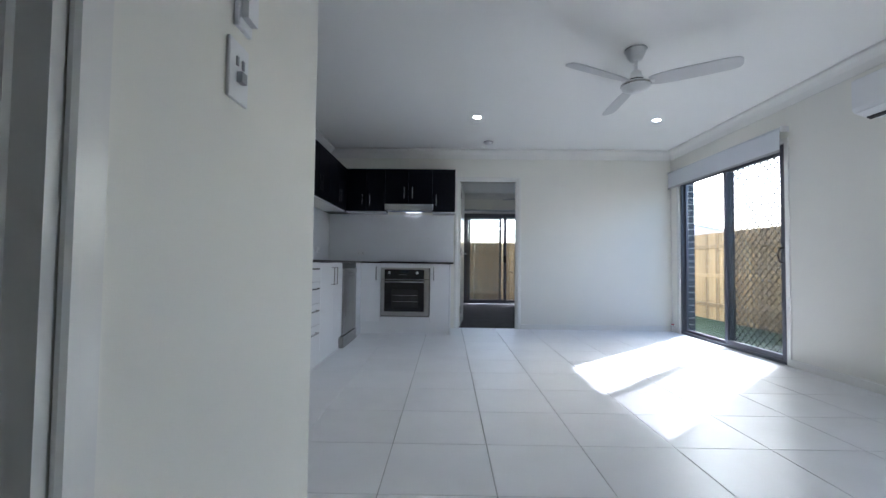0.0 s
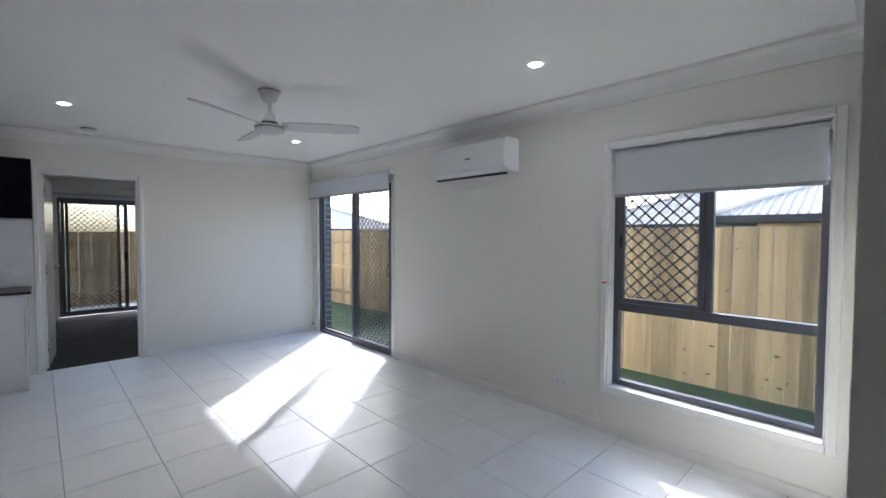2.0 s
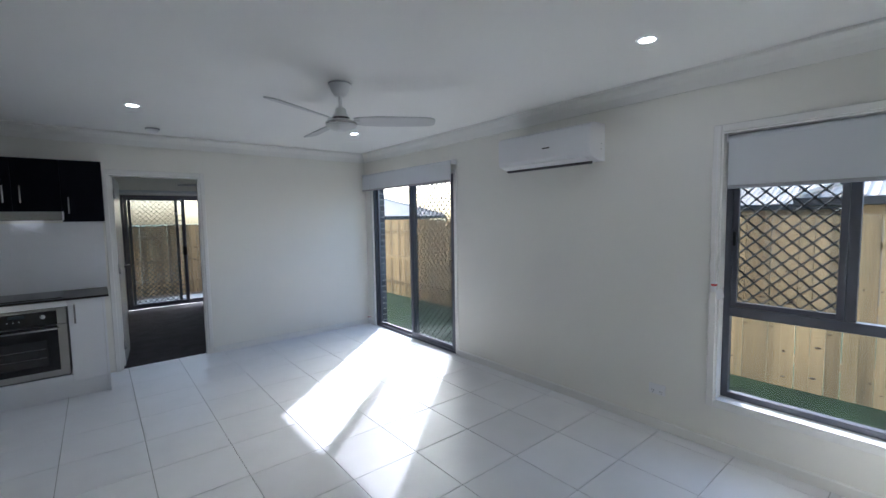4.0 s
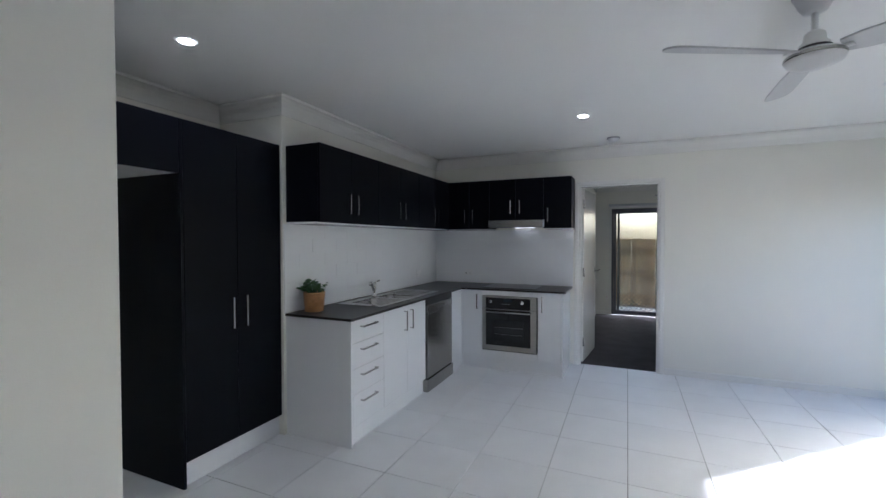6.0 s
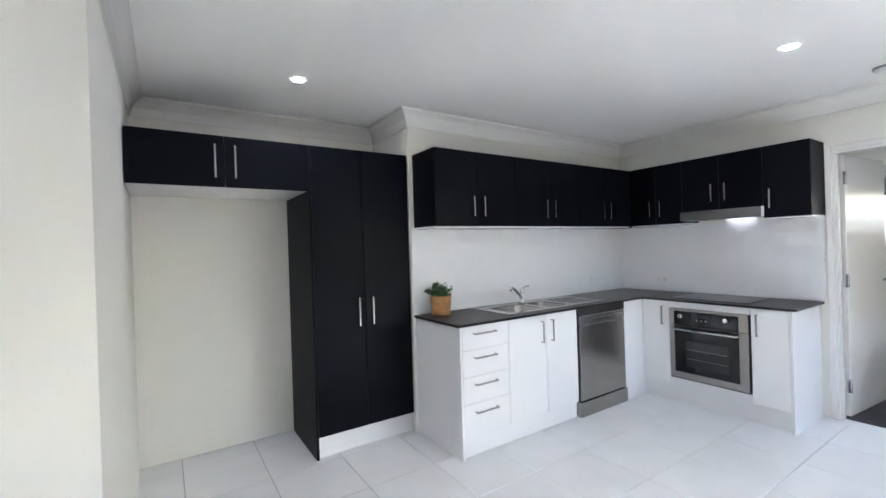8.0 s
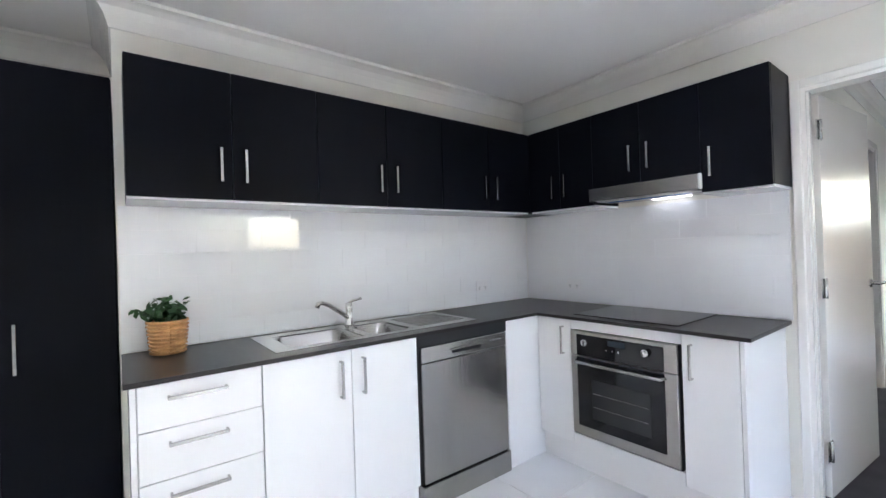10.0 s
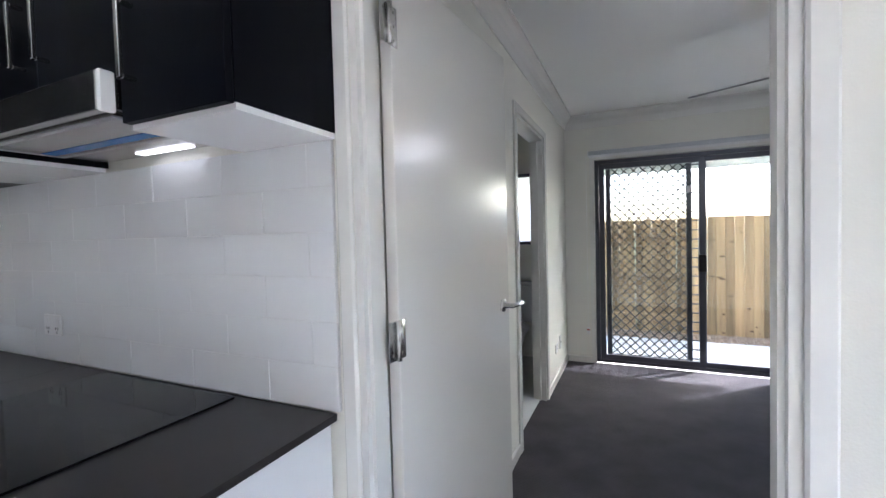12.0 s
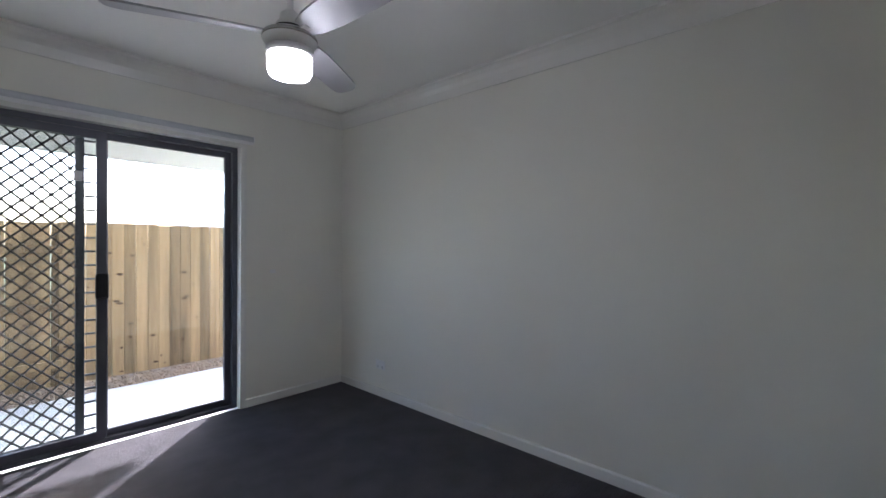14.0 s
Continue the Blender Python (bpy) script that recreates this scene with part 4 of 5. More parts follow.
def glaze(parent, axis, a, u0, u1, z0, z1):
    p = part("pane", pane_box(axis, a, u0, u1, z0, z1), GLASS, parent)
    p.visible_shadow = False
    return p


# living room window
w1 = tagged(new("window_1"), "charcoal aluminium window with a security grille on its sliding sash", "window", kind="structure")
WX0, WX1 = EX + 0.075, EX + 0.125
y0, y1, z0, z1 = WIN
wf = part("window_frame", bar_frame(bmesh.new(), "x", WX0, WX1, y0 + 0.012, y1 - 0.012, z0 + 0.012, z1 - 0.012, 0.038), ALU, w1)
part("transom", bx(WX0 - 0.008, WX1 - 0.002, y0 + 0.05, y1 - 0.05, 0.885, 0.945, bevel=0.002), ALU, w1)
part("mullion", bx(WX0 + 0.002, WX1 - 0.004, 1.215, 1.26, 0.945, z1 - 0.05, bevel=0.002), ALU, w1)
sash = part("sash", bar_frame(bmesh.new(), "x", WX0 - 0.006, WX0 + 0.02, 1.262, y1 - 0.052, 0.948, z1 - 0.052, 0.032), ALU, w1)
part("latch", bx(WX0 - 0.02, WX0 - 0.0065, y1 - 0.075, y1 - 0.058, 1.34, 1.43, bevel=0.004, seg=2), BLACKP, sash, "black sash latch")
glaze(sash, "x", WX0 + 0.008, 1.295, y1 - 0.085, 0.98, z1 - 0.085)
glaze(w1, "x", WX0 + 0.03, y0 + 0.05, 1.215, 0.945, z1 - 0.05)
glaze(w1, "x", WX0 + 0.03, y0 + 0.05, y1 - 0.05, z0 + 0.05, 0.885)
scr = part("security_screen", bar_frame(bmesh.new(), "x", WX1 + 0.002, WX1 + 0.02, 1.25, y1 - 0.02, 0.94, z1 - 0.02, 0.03), ALU, w1)
grille_part(scr, "x", WX1 + 0.011, 1.28, y1 - 0.05, 0.97, z1 - 0.05, du=0.092, dz=0.088)
rv = bmesh.new()
for p, q, r, s in ((y0, y0 + 0.011, z0, z1), (y1 - 0.011, y1, z0, z1), (y0 + 0.011, y1 - 0.011, z1 - 0.011, z1)):
    box(rv, EX - 0.004, WX1, p, q, r, s)
box(rv, EX - 0.02, WX1, y0 + 0.0115, y1 - 0.0115, z0, z0 + 0.0115, bevel=0.002)
part("window_sill", rv, TRIM, w1, "white painted reveal and sill")
ta = bmesh.new()
for p, q, r, s in ((y0 - 0.045, y0 - 0.0005, z0 - 0.045, z1 + 0.045), (y1 + 0.0005, y1 + 0.045, z0 - 0.045, z1 + 0.045), (y0, y1, z1 + 0.0005, z1 + 0.045), (y0, y1, z0 - 0.045, z0 - 0.0005)):
    box(ta, EX - 0.016, EX, p, q, r, s, bevel=0.004)
part("architrave", ta, TRIM, w1, "white window architrave")


def roller_blind(label, axis, face, out, u0, u1, ztop, zbot, drop_at, roll=0.022):
    """A roller blind: roll, hanging fabric, bottom bar, end brackets."""
    r = root("roller_blind", label, "blind", "roller blinds", (face, u0, ztop) if axis == "x" else (u0, face, ztop))
    c = face + out * drop_at

    def pt(a, u, z):
        return (a, u, z) if axis == "x" else (u, a, z)

    def bb(a0, a1, u0_, u1_, za, zb, bev=0.0):
        a0, a1 = min(a0, a1), max(a0, a1)
        return bx(a0, a1, u0_, u1_, za, zb, bevel=bev) if axis == "x" else bx(u0_, u1_, a0, a1, za, zb, bevel=bev)
    part("roll", tube([pt(c, u0 + 0.01, ztop - roll), pt(c, u1 - 0.01, ztop - roll)], roll, 16), BLIND, r, "", True)
    fx = c + out * roll * 0.9
    if zbot < ztop - 0.06:
        part("fabric", bb(fx, fx + out * 0.0012, u0 + 0.014, u1 - 0.014, zbot, ztop - roll), BLIND, r, "pale grey blockout fabric")
    part("bottom_bar", bb(fx - 0.006, fx + 0.006, u0 + 0.014, u1 - 0.014, zbot - 0.022, zbot, 0.003), GREYP if axis == "x" else WHITEP, r)
    for u in (u0, u1 - 0.009):
        part("bracket", bb(face + out * 0.001, c + out * 0.02, u, u + 0.008, ztop - 0.048, ztop + 0.004, 0.002), WHITEP, r)
    return r


rb1 = roller_blind("pale grey roller blind drawn a quarter down over the window", "x", EX + 0.05, -1, y0 + 0.013, y1 - 0.013, z1 - 0.015, 1.72, 0.0)
rb2 = roller_blind("pale grey roller blind rolled up over the sliding door", "x", EX - 0.0, -1, 4.36, 6.33, 2.165, 1.955, 0.06)
rb3 = roller_blind("white roller blind fully rolled up over the bedroom door", "y", BY1, -1, 1.06, 2.96, 2.11, 2.066, 0.032)


def cord(r, p0, p1):
    """A blind's chain, with the tensioner that holds it to the wall."""
    part("chain", tube([p0, p1], 0.0018, 6), WHITEP, r, "white plastic chain")
    t = part("tensioner", bx(p1[0] - 0.012, p1[0] + 0.012, p1[1] - 0.012, p1[1] + 0.012, p1[2] - 0.035, p1[2] + 0.03, bevel=0.003), WHITEP, r)
    part("tag", bx(p1[0] - 0.0135, p1[0] + 0.0135, p1[1] - 0.0135, p1[1] + 0.0135, p1[2] + 0.005, p1[2] + 0.018), RED, t, "red printed band")


cord(rb2, (EX - 0.03, 6.345, 2.13), (EX - 0.014, 6.345, 0.09))
cord(rb3, (1.045, BY1 - 0.03, 2.08), (1.045, BY1 - 0.014, 0.33))
cord(rb1, (EX - 0.03, y1 + 0.015, 2.0), (EX - 0.03, y1 + 0.01, 1.08))
tg = tagged(obj("paper_tag", bx(-0.03, 0.03, -0.0008, 0.0008, -0.035, 0.035), WHITEP), "small white paper tag hanging from the blind chain", "tag")
tg.matrix_world = pose(EX - 0.05, y1 - 0.03, 1.04, 15, 30, 60)

# living room sliding door: fixed pane far, sliding pane and screen near
s1 = tagged(new("sliding_door_1"), "charcoal aluminium sliding glass door with a security screen", "sliding door", kind="structure")
u0, u1, z0, z1 = SLD
A0, A1 = EX + 0.014, EX + 0.099
part("door_frame", bar_frame(bmesh.new(), "x", A0, A1, u0 + 0.014, u1 - 0.014, 0.0005, z1 - 0.012, 0.036, 0.03), ALU, s1)
part("fixed_frame", bar_frame(bmesh.new(), "x", A0 + 0.035, A0 + 0.065, 5.255, u1 - 0.052, 0.032, z1 - 0.05, 0.03), ALU, s1)
glaze(s1, "x", A0 + 0.05, 5.297, u1 - 0.094, 0.074, z1 - 0.092)
pn = part("sliding_panel", bar_frame(bmesh.new(), "x", A0 + 0.003, A0 + 0.033, u0 + 0.052, 5.31, 0.032, z1 - 0.05, 0.05), ALU, s1)
glaze(pn, "x", A0 + 0.018, u0 + 0.1, 5.262, 0.08, z1 - 0.098)
part("pull_handle", tube([(A0 + 0.002, u0 + 0.07, 0.93), (A0 - 0.03, u0 + 0.08, 0.94), (A0 - 0.042, u0 + 0.085, 1.0), (A0 - 0.03, u0 + 0.08, 1.06), (A0 + 0.002, u0 + 0.07, 1.07)], 0.008, 8), BLACKP, pn, "black D-shaped pull", True)
sc1 = part("security_screen", bar_frame(bmesh.new(), "x", A1 - 0.018, A1, u0 + 0.052, 5.29, 0.032, z1 - 0.05, 0.04), ALU, s1)
grille_part(sc1, "x", A1 - 0.009, u0 + 0.092, 5.25, 0.072, z1 - 0.095)
rv = bmesh.new()
for p, q, r, s in ((u0 + 0.0005, u0 + 0.0135, 0.0005, z1), (u1 - 0.0135, u1 - 0.0005, 0.0005, z1), (u0 + 0.0135, u1 - 0.0135, z1 - 0.011, z1)):
    box(rv, EX - 0.012, EX + 0.12, p, q, r, s)
for p, q, r, s in ((u0 - 0.03, u0, 0.0005, z1 + 0.03), (u1, u1 + 0.03, 0.0005, z1 + 0.03), (u0, u1, z1, z1 + 0.03)):
    box(rv, EX - 0.012, EX - 0.0005, p, q, r, s)
part("reveal", rv, TRIM, s1, "white painted reveal")

# bedroom sliding door: sliding pane and screen to the west, fixed pane to the east
s2 = tagged(new("sliding_door_2"), "charcoal aluminium sliding glass door with a security screen", "sliding door", kind="structure")
u0, u1, z0, z1 = BSL
A0, A1 = BY1 + 0.05, BY1 + 0.135
part("door_frame", bar_frame(bmesh.new(), "y", A0, A1, u0 + 0.014, u1 - 0.014, 0.006, z1 - 0.012, 0.036, 0.03), ALU, s2)
part("fixed_frame", bar_frame(bmesh.new(), "y", A0 + 0.035, A0 + 0.065, 2.035, u1 - 0.052, 0.037, z1 - 0.05, 0.042), ALU, s2)
glaze(s2, "y", A0 + 0.05, 2.077, u1 - 0.094, 0.079, z1 - 0.092)
pn = part("sliding_panel", bar_frame(bmesh.new(), "y", A0 + 0.003, A0 + 0.033, u0 + 0.052, 2.065, 0.037, z1 - 0.05, 0.05), ALU, s2)
glaze(pn, "y", A0 + 0.018, u0 + 0.1, 2.017, 0.085, z1 - 0.098)
part("pull_handle", bx(2.005, 2.07, A0 - 0.045, A0 + 0.002, 0.93, 1.09, bevel=0.012, seg=2), BLACKP, pn, "black pull with lock")
part("latch", bx(1.905, 1.945, A0 - 0.012, A0 + 0.002, 1.66, 1.72, bevel=0.003), WHITEP, pn, "white night latch")
sc2 = part("security_screen", bar_frame(bmesh.new(), "y", A1 - 0.018, A1, u0 + 0.11, 1.965, 0.037, z1 - 0.05, 0.045), ALU, s2)
grille_part(sc2, "y", A1 - 0.009, u0 + 0.155, 1.92, 0.082, z1 - 0.095)
for k in range(22):
    zz = 0.09 + 0.087 * k
    part("clip", bx(1.9655, 2.02, A1 - 0.014, A1 - 0.004, zz, zz + 0.012), ALU, sc2)
rv = bmesh.new()
for p, q, r, s in ((u0 + 0.0005, u0 + 0.0135, 0.006, z1), (u1 - 0.0135, u1 - 0.0005, 0.006, z1), (u0 + 0.0135, u1 - 0.0135, z1 - 0.011, z1)):
    box(rv, p, q, BY1 - 0.012, BY1 + 0.12, r, s)
for p, q, r, s in ((u0 - 0.03, u0, 0.006, z1 + 0.03), (u1, u1 + 0.03, 0.006, z1 + 0.03), (u0, u1, z1, z1 + 0.03)):
    box(rv, p, q, BY1 - 0.012, BY1 - 0.0005, r, s)
part("reveal", rv, TRIM, s2, "white painted reveal")

# ensuite: frosted window, toilet
w2 = tagged(new("window_2"), "small frosted ensuite window in a dark frame", "window", kind="structure")
part("window_frame", bar_frame(bmesh.new(), "y", BY1 + 0.04, BY1 + 0.09, EWIN[0] + 0.002, EWIN[1] - 0.002, EWIN[2] + 0.002, EWIN[3] - 0.002, 0.035), ALU, w2)
fp = part("pane", pane_box("y", BY1 + 0.065, EWIN[0] + 0.037, EWIN[1] - 0.037, EWIN[2] + 0.037, EWIN[3] - 0.037), FROST, w2, "frosted glass")
fp.visible_shadow = False
to = root("toilet", "white ceramic close-coupled toilet under the ensuite window", "toilet", "", (0.36, 9.75, 0))
part("cistern", bx(0.17, 0.55, 9.79, 9.975, 0.42, 0.79, bevel=0.02, seg=3), CERAM, to, "", True)
part("cistern_lid", bx(0.16, 0.56, 9.78, 9.977, 0.791, 0.825, bevel=0.012, seg=2), CERAM, to, "", True)
bl = lathe([(0.1, 0.009), (0.105, 0.05), (0.10, 0.2), (0.15, 0.33), (0.18, 0.39), (0.175, 0.4), (0, 0.4)], 28)
bl.transform(Matrix.Translation((0.36, 9.54, 0)) @ Matrix.Diagonal((1, 1.32, 1, 1)))
part("bowl", bl, CERAM, to, "", True)
sl = lathe([(0, 0.401), (0.185, 0.401), (0.19, 0.41), (0.188, 0.42), (0.17, 0.436), (0, 0.44)], 28)
sl.transform(Matrix.Translation((0.36, 9.55, 0)) @ Matrix.Diagonal((1, 1.28, 1, 1)))
part("seat", sl, WHITEP, to, "closed white seat", True)


# ---- outside ----
ground = tagged(obj("ground", bx(-300, 300, -300, 300, -0.5, -0.08), GRASS), "green lawn beside the house", kind="structure")
structure("patio", bx(-1.0, 4.2, BY1 + 0.12, 11.43, -0.15, -0.035, bevel=0.004), CONC, "pale concrete patio slab")
gv = bmesh.new()
rnd = random.Random(7)
gbase = structure("gravel_bed", bx(-1.0, 5.5, 11.43, 12.0, -0.155, -0.06), PEBBLE, "brown pebble strip along the fence")
for k in range(1300):
    gx, gy, s = rnd.uniform(0.9, 4.4), rnd.uniform(11.44, 11.92), rnd.uniform(0.012, 0.026)
    bmesh.ops.create_icosphere(gv, subdivisions=1, radius=s, matrix=pose(gx, gy, -0.058, rnd.uniform(0, 90), rnd.uniform(0, 90), 0) @ Matrix.Diagonal((1, 0.8, 0.6, 1)))
part("pebbles", gv, PEBBLE, gbase)["kind"] = "stuff"

# eaves: soffit, roof deck and the patio beam
structure("eaves", bx(-1.6, 4.30, -1.6, 11.62, 2.605, 2.70), CEIL, "white eaves lining")
structure("eaves_fascia", bx(4.30, 4.34, -1.6, 11.66, 2.40, 2.72), GUTTER, "dark fascia and gutter")
structure("eaves_soffit", bx(EX + 0.24, 4.30, -1.6, BY1 + 0.12, 2.42, 2.435), CEIL, "white soffit")
structure("patio_ceiling", bx(-1.0, 4.30, BY1 + 0.24, 11.55, 2.42, 2.435), CEIL, "white patio ceiling")
structure("patio_beam", bx(-1.0, 4.30, 11.55, 11.65, 2.06, 2.60), CEIL, "white patio beam")

# dark brick outer skin at the openings
def brick_pier(name, axis, a0, a1, u0, u1, z1, label):
    m = structure(name, (bx(a0 + 0.004, a1 - 0.004, u0 + 0.004, u1 - 0.004, -0.16, z1) if axis == "x" else bx(u0 + 0.004, u1 - 0.004, a0 + 0.004, a1 - 0.004, -0.16, z1)), MORTAR, label)
    L, hgt = 0.23, 0.076
    shared = {}
    k, z = 0, -0.15
    while z + hgt < z1:
        u = u0 - (0.12 if k % 2 else 0)
        while u < u1 - 0.01:
            p, q = max(u, u0), min(u + L, u1)
            if q - p > 0.03:
                key = round(q - p, 3)
                if key not in shared:
                    w = q - p
                    b = bx(-(a1 - a0) / 2, (a1 - a0) / 2, -w / 2, w / 2, -hgt / 2, hgt / 2, bevel=0.003)
                    me = bpy.data.meshes.new("brick"); b.to_mesh(me); b.free(); me.materials.append(BRICK)
                    shared[key] = me
                ob = new("brick", shared[key])
                c = ((a0 + a1) / 2, (p + q) / 2)
                ob.parent = m
                ob.matrix_world = pose(c[0], c[1], z + hgt / 2) if axis == "x" else pose(c[1], c[0], z + hgt / 2, 0, 0, 90)
            u += L + 0.01
        z += hgt + 0.01
        k += 1
    return m


brick_pier("brick_wall_north_pier", "x", EX + 0.137, EX + 0.285, SLD[1] + 0.13, SLD[1] + 0.6, 2.3, "dark blue-grey brick outer wall beside the sliding door")
brick_pier("brick_wall_patio_east", "y", BY1 + 0.137, BY1 + 0.245, BSL[1] + 0.04, BSL[1] + 0.5, 2.3, "dark blue-grey brick outer wall beside the bedroom door")
brick_pier("brick_wall_patio_west", "y", BY1 + 0.137, BY1 + 0.245, BSL[0] - 0.32, BSL[0] + 0.0, 2.3, "dark brick outer wall beside the bedroom door")


# ---- fences ----
def paling_mesh(w, h, seed, t=0.016):
    bm = bx(-w / 2, w / 2, -t / 2, t / 2, 0, h, bevel=0.0015)
    r = random.Random(seed)
    me = bpy.data.meshes.new("paling")
    kn = []
    for _ in range(r.choice((3, 4, 5, 5, 6))):
        kx, kz, kr = r.uniform(-w * 0.38, w * 0.38), r.uniform(0.1, h - 0.1), r.uniform(0.005, 0.014)
        wide, lean = r.choice((1.0, 1.2, 2.2)), r.uniform(-20, 20)
        kx = max(-w / 2 + kr * wide + 0.004, min(w / 2 - kr * wide - 0.004, kx))
        for s in (-1, 1):
            g = bmesh.ops.create_circle(bm, cap_ends=True, segments=9, radius=kr, matrix=pose(kx, s * (t / 2 + 0.0006), kz, 90, lean * (wide < 2)) @ Matrix.Diagonal((wide, 1.0, 1, 1)))
            kn += [f for v in g["verts"] for f in v.link_faces]
    for f in set(kn):
        f.material_index = 1
    bm.to_mesh(me); bm.free()
    me.materials.append(WOOD); me.materials.append(KNOT)
    return me


PAL = [paling_mesh(0.098, 1.66, 20 + k) for k in range(9)]


def fence(name, axis, a, u0, u1, z0, label, rails, gap, hs=1.0):
    """A paling fence along axis at a; rails: the side on which its rails run; gap: mean joint."""
    r = root(name, label, "fence", "", (a, u0, z0) if axis == "x" else (u0, a, z0))
    rn = random.Random(int(abs(u0) * 100) + 3)
    for z in (0.3, 0.85, 1.4):
        c = a + rails * 0.03
        part("rail", bx(c - 0.02, c + 0.02, u0, u1, z0 + z * hs - 0.035, z0 + z * hs + 0.035, bevel=0.003) if axis == "x" else bx(u0, u1, c - 0.02, c + 0.02, z0 + z * hs - 0.035, z0 + z * hs + 0.035, bevel=0.003), WOOD, r)
    u = u0 + 0.05
    while u < u1:
        ob = new("paling", rn.choice(PAL))
        ob.parent = r
        ob.matrix_parent_inverse = r.matrix_world.inverted()
        tilt, off = rn.uniform(-0.25, 0.25), rn.uniform(-0.003, 0.003)
        flip = rn.choice((0, 180))
        m = pose(a + off, u, z0, 0, 0, 90 + flip) if axis == "x" else pose(u, a + off, z0, 0, 0, flip)
        ob.matrix_world = m @ pose(0, 0, 0, 0, tilt) @ Matrix.Diagonal((1, 1, hs + rn.uniform(-0.004, 0.004), 1))
        u += 0.098 + max(0.0005, rn.gauss(gap, gap * 0.7))
    return r


bpy.context.view_layer.update()
fence("fence", "x", 5.65, -5.0, 4.4, -0.10, "tall golden treated-pine paling fence beside the lawn", 1, 0.0045, 0.97)
fence("fence", "x", 5.66, 4.45, 12.0, -0.10, "tall treated-pine paling fence with its rails facing the house", -1, 0.004, 0.97)
fence("fence", "y", 11.96, 2.03, 5.6, -0.14, "tall golden treated-pine paling fence behind the patio", 1, 0.003, 0.97)
fence("fence", "y", 11.985, -2.0, 2.06, -0.14, "tall treated-pine fence with rails facing the patio", -1, 0.004, 0.965)


# ---- neighbouring houses ----
def hip_house(name, x0, x1, y0, y1, ze, rise, label):
    r = root(name, label, "house", "neighbouring houses", ((x0 + x1) / 2, (y0 + y1) / 2, -0.16))
    part("wall", bx(x0 + 0.5, x1 - 0.5, y0 + 0.5, y1 - 0.5, -0.16, ze), FARWALL, r)
    part("gutter", bx(x0 - 0.05, x1 + 0.05, y0 - 0.05, y1 + 0.05, ze - 0.12, ze, bevel=0.01), GUTTER, r, "dark gutter and fascia")
    w, l = x1 - x0, y1 - y0
    ins = min(w, l) / 2
    bm = bmesh.new()
    lo = [bm.verts.new(p) for p in ((x0, y0, ze), (x1, y0, ze), (x1, y1, ze), (x0, y1, ze))]
    if w < l:
        a, b = bm.verts.new((x0 + ins, y0 + ins, ze + rise)), bm.verts.new((x0 + ins, y1 - ins, ze + rise))
        fs = ((lo[0], lo[1], a), (lo[1], lo[2], b, a), (lo[2], lo[3], b), (lo[3], lo[0], a, b))
    else:
        a, b = bm.verts.new((x0 + ins, y0 + ins, ze + rise)), bm.verts.new((x1 - ins, y0 + ins, ze + rise))
        fs = ((lo[0], lo[1], b, a), (lo[1], lo[2], b), (lo[2], lo[3], a, b), (lo[3], lo[0], a))
    for f in fs:
        bm.faces.new(f)
    bm.faces.new(lo[::-1])
    rf = part("roof", bm, ROOFM, r, "pale grey corrugated steel roof")
    # ribs of the sheeting, running up each slope
    ribs = bmesh.new()
    k = rise / ins
    for u in np.arange(y0 + 0.1, y1, 0.115):
        d = min(u - y0, y1 - u, ins)
        tube([(x0, u, ze + 0.012), (x0 + d, u, ze + 0.012 + d * k)], 0.018, 4, ribs, close=False)
    for u in np.arange(x0 + 0.1, x1, 0.115):
        d = min(u - x0, x1 - u, ins)
        for ya, s in ((y0, 1), (y1, -1)):
            tube([(u, ya, ze + 0.012), (u, ya + s * d, ze + 0.012 + d * k)], 0.018, 4, ribs, close=False)
    part("sheet_ribs", ribs, ROOFM, rf)["kind"] = "stuff"
    caps = bmesh.new()
    for c, tp in (((x0, y0), (x0 + ins, y0 + ins)), ((x0, y1), (x0 + ins, y1 - ins) if w < l else (x0 + ins, y0 + ins)),
                  ((x1, y0), (x0 + ins, y0 + ins) if w < l else (x1 - ins, y0 + ins))):
        tube([(c[0], c[1], ze + 0.03), (tp[0], tp[1], ze + rise + 0.03)], 0.05, 6, caps)
    part("ridge_cap", caps, ROOFM, rf)
    return r


hip_house("house", 8.6, 11.6, -9.0, 2.37, 1.74, 0.66, "neighbouring house with a pale corrugated steel hip roof")
hip_house("house", 11.8, 20.0, -7.0, 6.4, 1.70, 1.66, "farther neighbouring house with a broad pale corrugated hip roof")
hip_house("house", 5.8, 11.4, 13.7, 24.0, 1.62, 1.08, "neighbouring house past the corner fence with a pale hip roof")

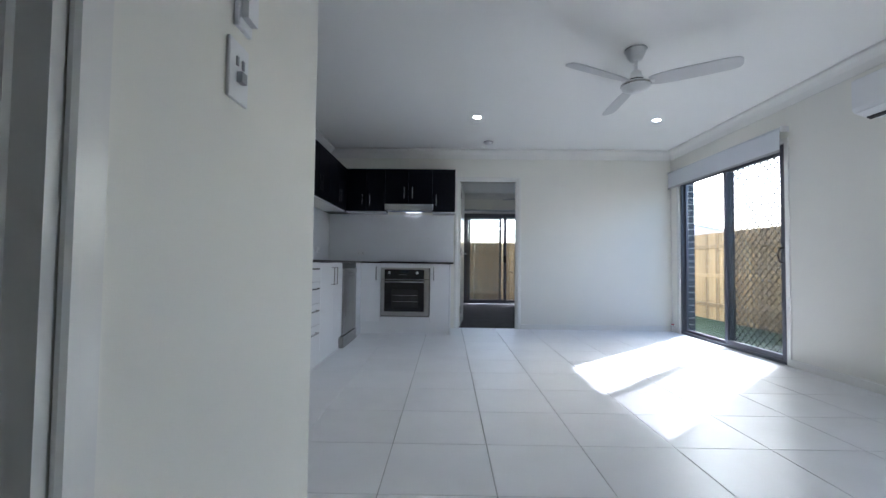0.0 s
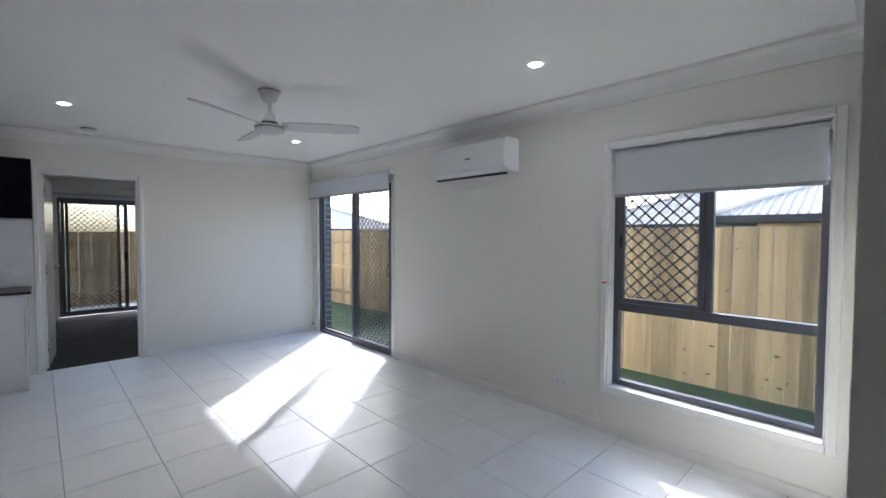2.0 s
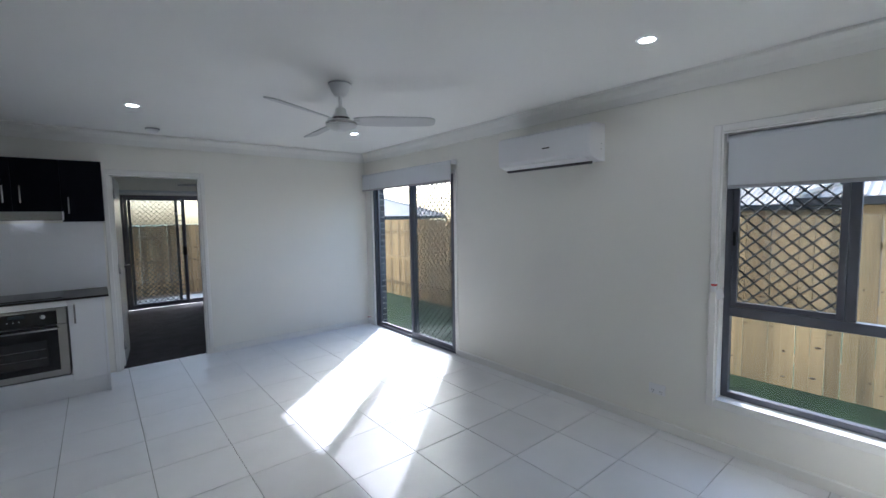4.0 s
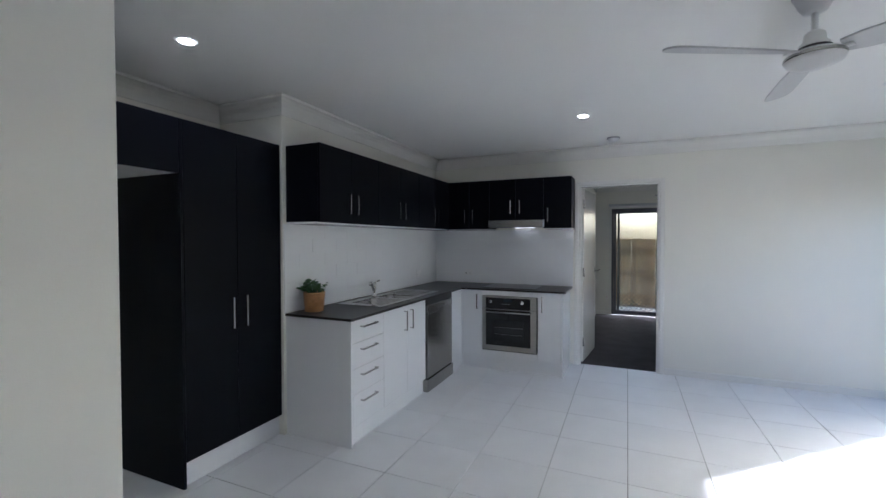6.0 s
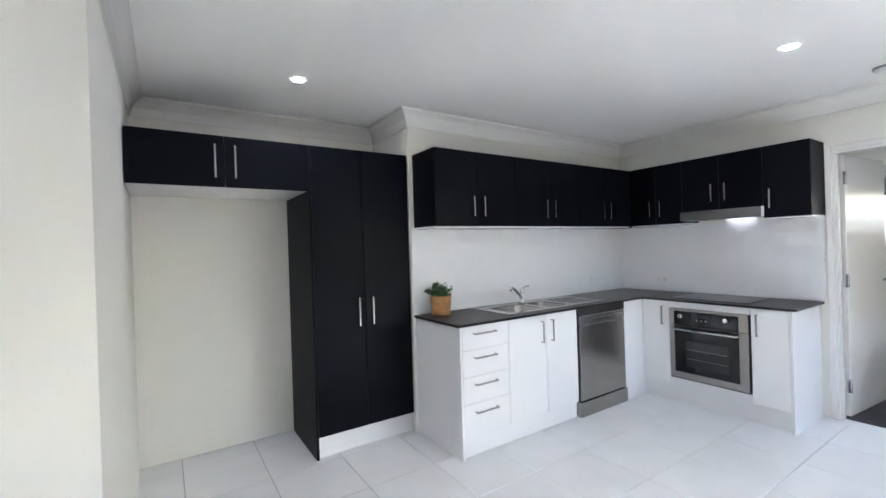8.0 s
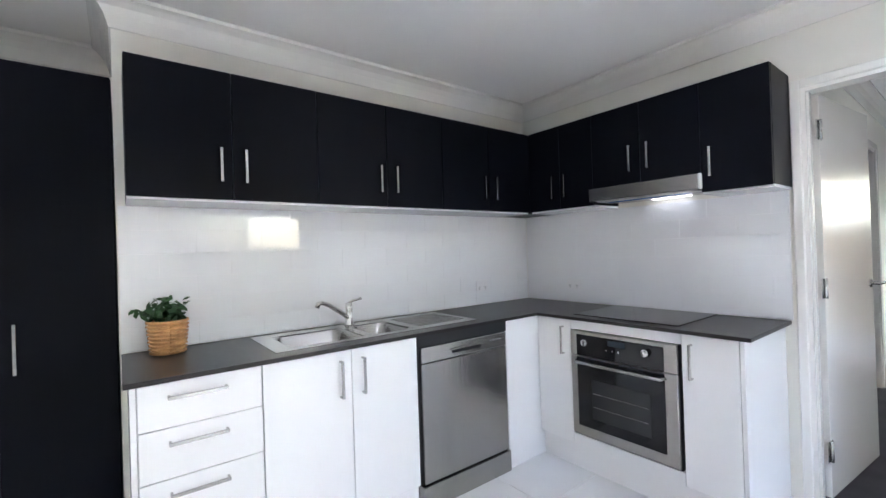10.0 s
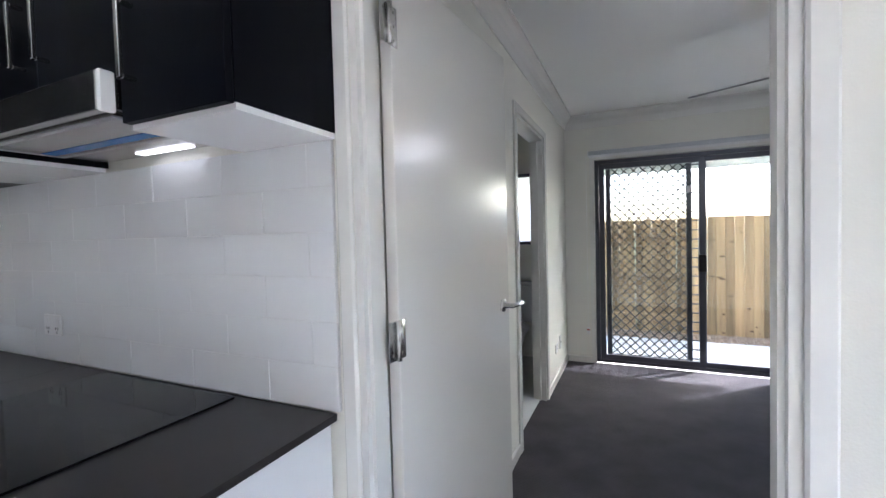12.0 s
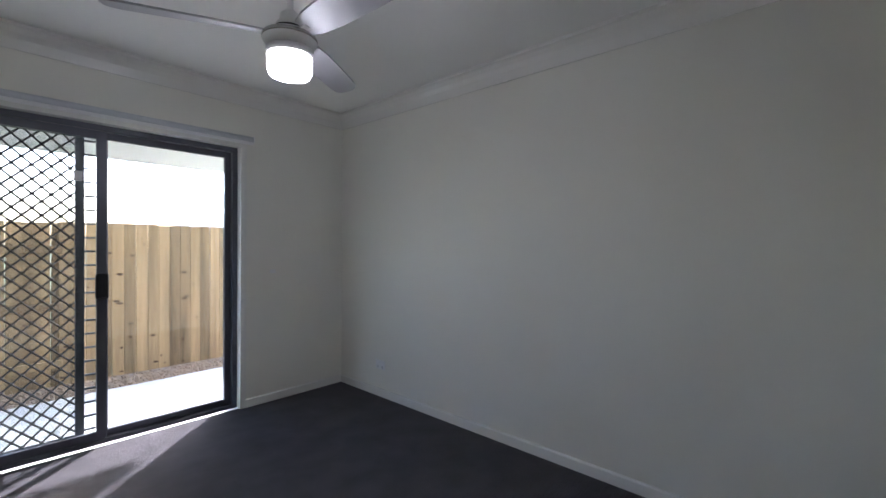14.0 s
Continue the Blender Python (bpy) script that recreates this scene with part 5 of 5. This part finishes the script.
# ---- floor tiles ----
TX, TY, TP = 0.95, 4.02, 0.459
tiles = {}
for i in range(-6, 8):
    for j in range(-12, 7):
        x0, x1 = max(TX + i * TP, -1.54), min(TX + (i + 1) * TP, EX + 0.05)
        y0, y1 = max(TY + j * TP, -1.3), min(TY + (j + 1) * TP, NY + 0.06)
        if x1 - x0 < 0.02 or y1 - y0 < 0.02:
            continue
        w, l = round(x1 - x0 - 0.004, 3), round(y1 - y0 - 0.004, 3)
        if (w, l) not in tiles:
            b = bx(-w / 2, w / 2, -l / 2, l / 2, -0.012, 0, bevel=0.0012)
            me = bpy.data.meshes.new("tile"); b.to_mesh(me); b.free(); me.materials.append(TILE)
            tiles[w, l] = me
        ob = new("tile", tiles[w, l])
        ob.parent = floor
        ob.matrix_world = pose((x0 + x1) / 2, (y0 + y1) / 2, 0)


# ---- splashback tiles ----
def splash(name, axis, face, out, u0, u1, z0, z1, label, tw=0.3, th=0.1092):
    back = structure(name, (bx(min(face + out * 0.0005, face + out * 0.0098), max(face + out * 0.0005, face + out * 0.0098), u0, u1, z0, z1) if axis == "x"
                            else bx(u0, u1, min(face + out * 0.0005, face + out * 0.0098), max(face + out * 0.0005, face + out * 0.0098), z0, z1)), WGROUT, label)
    shared = {}
    rn = random.Random(5)
    j, z = 0, z0
    while z < z1 - 0.01:
        zt = min(z + th, z1)
        u = u0 - (tw / 2 if j % 2 else 0)
        while u < u1 - 0.005:
            p, q = max(u, u0), min(u + tw, u1)
            w, h = round(q - p - 0.0016, 4), round(zt - z - 0.0016, 4)
            if w > 0.012:
                if (w, h) not in shared:
                    b = bx(-w / 2, w / 2, 0, 0.006, -h / 2, h / 2, bevel=0.0007)
                    me = bpy.data.meshes.new("tile"); b.to_mesh(me); b.free(); me.materials.append(WTILE)
                    shared[w, h] = me
                ob = new("tile", shared[w, h])
                ob.parent = back
                c = (p + q) / 2
                wob = (rn.gauss(0, 0.07), 0, rn.gauss(0, 0.07))
                f = face + out * 0.0055
                m = pose(f, c, (z + zt) / 2, 0, 0, -90 if out > 0 else 90) if axis == "x" else pose(c, f, (z + zt) / 2, 0, 0, 180 if out < 0 else 0)
                ob.matrix_world = m @ pose(0, 0, 0, *wob)
            u += tw
        z += th
        j += 1
    return back


splash("splashback_sink", "x", KW, 1, 3.705, NY - 0.012, 0.902, 1.556, "white glossy brick-bond wall tiles above the sink bench")
splash("splashback_cooktop", "y", NY, -1, KW + 0.013, 0.828, 0.902, 1.556, "white glossy brick-bond wall tiles above the cooktop")
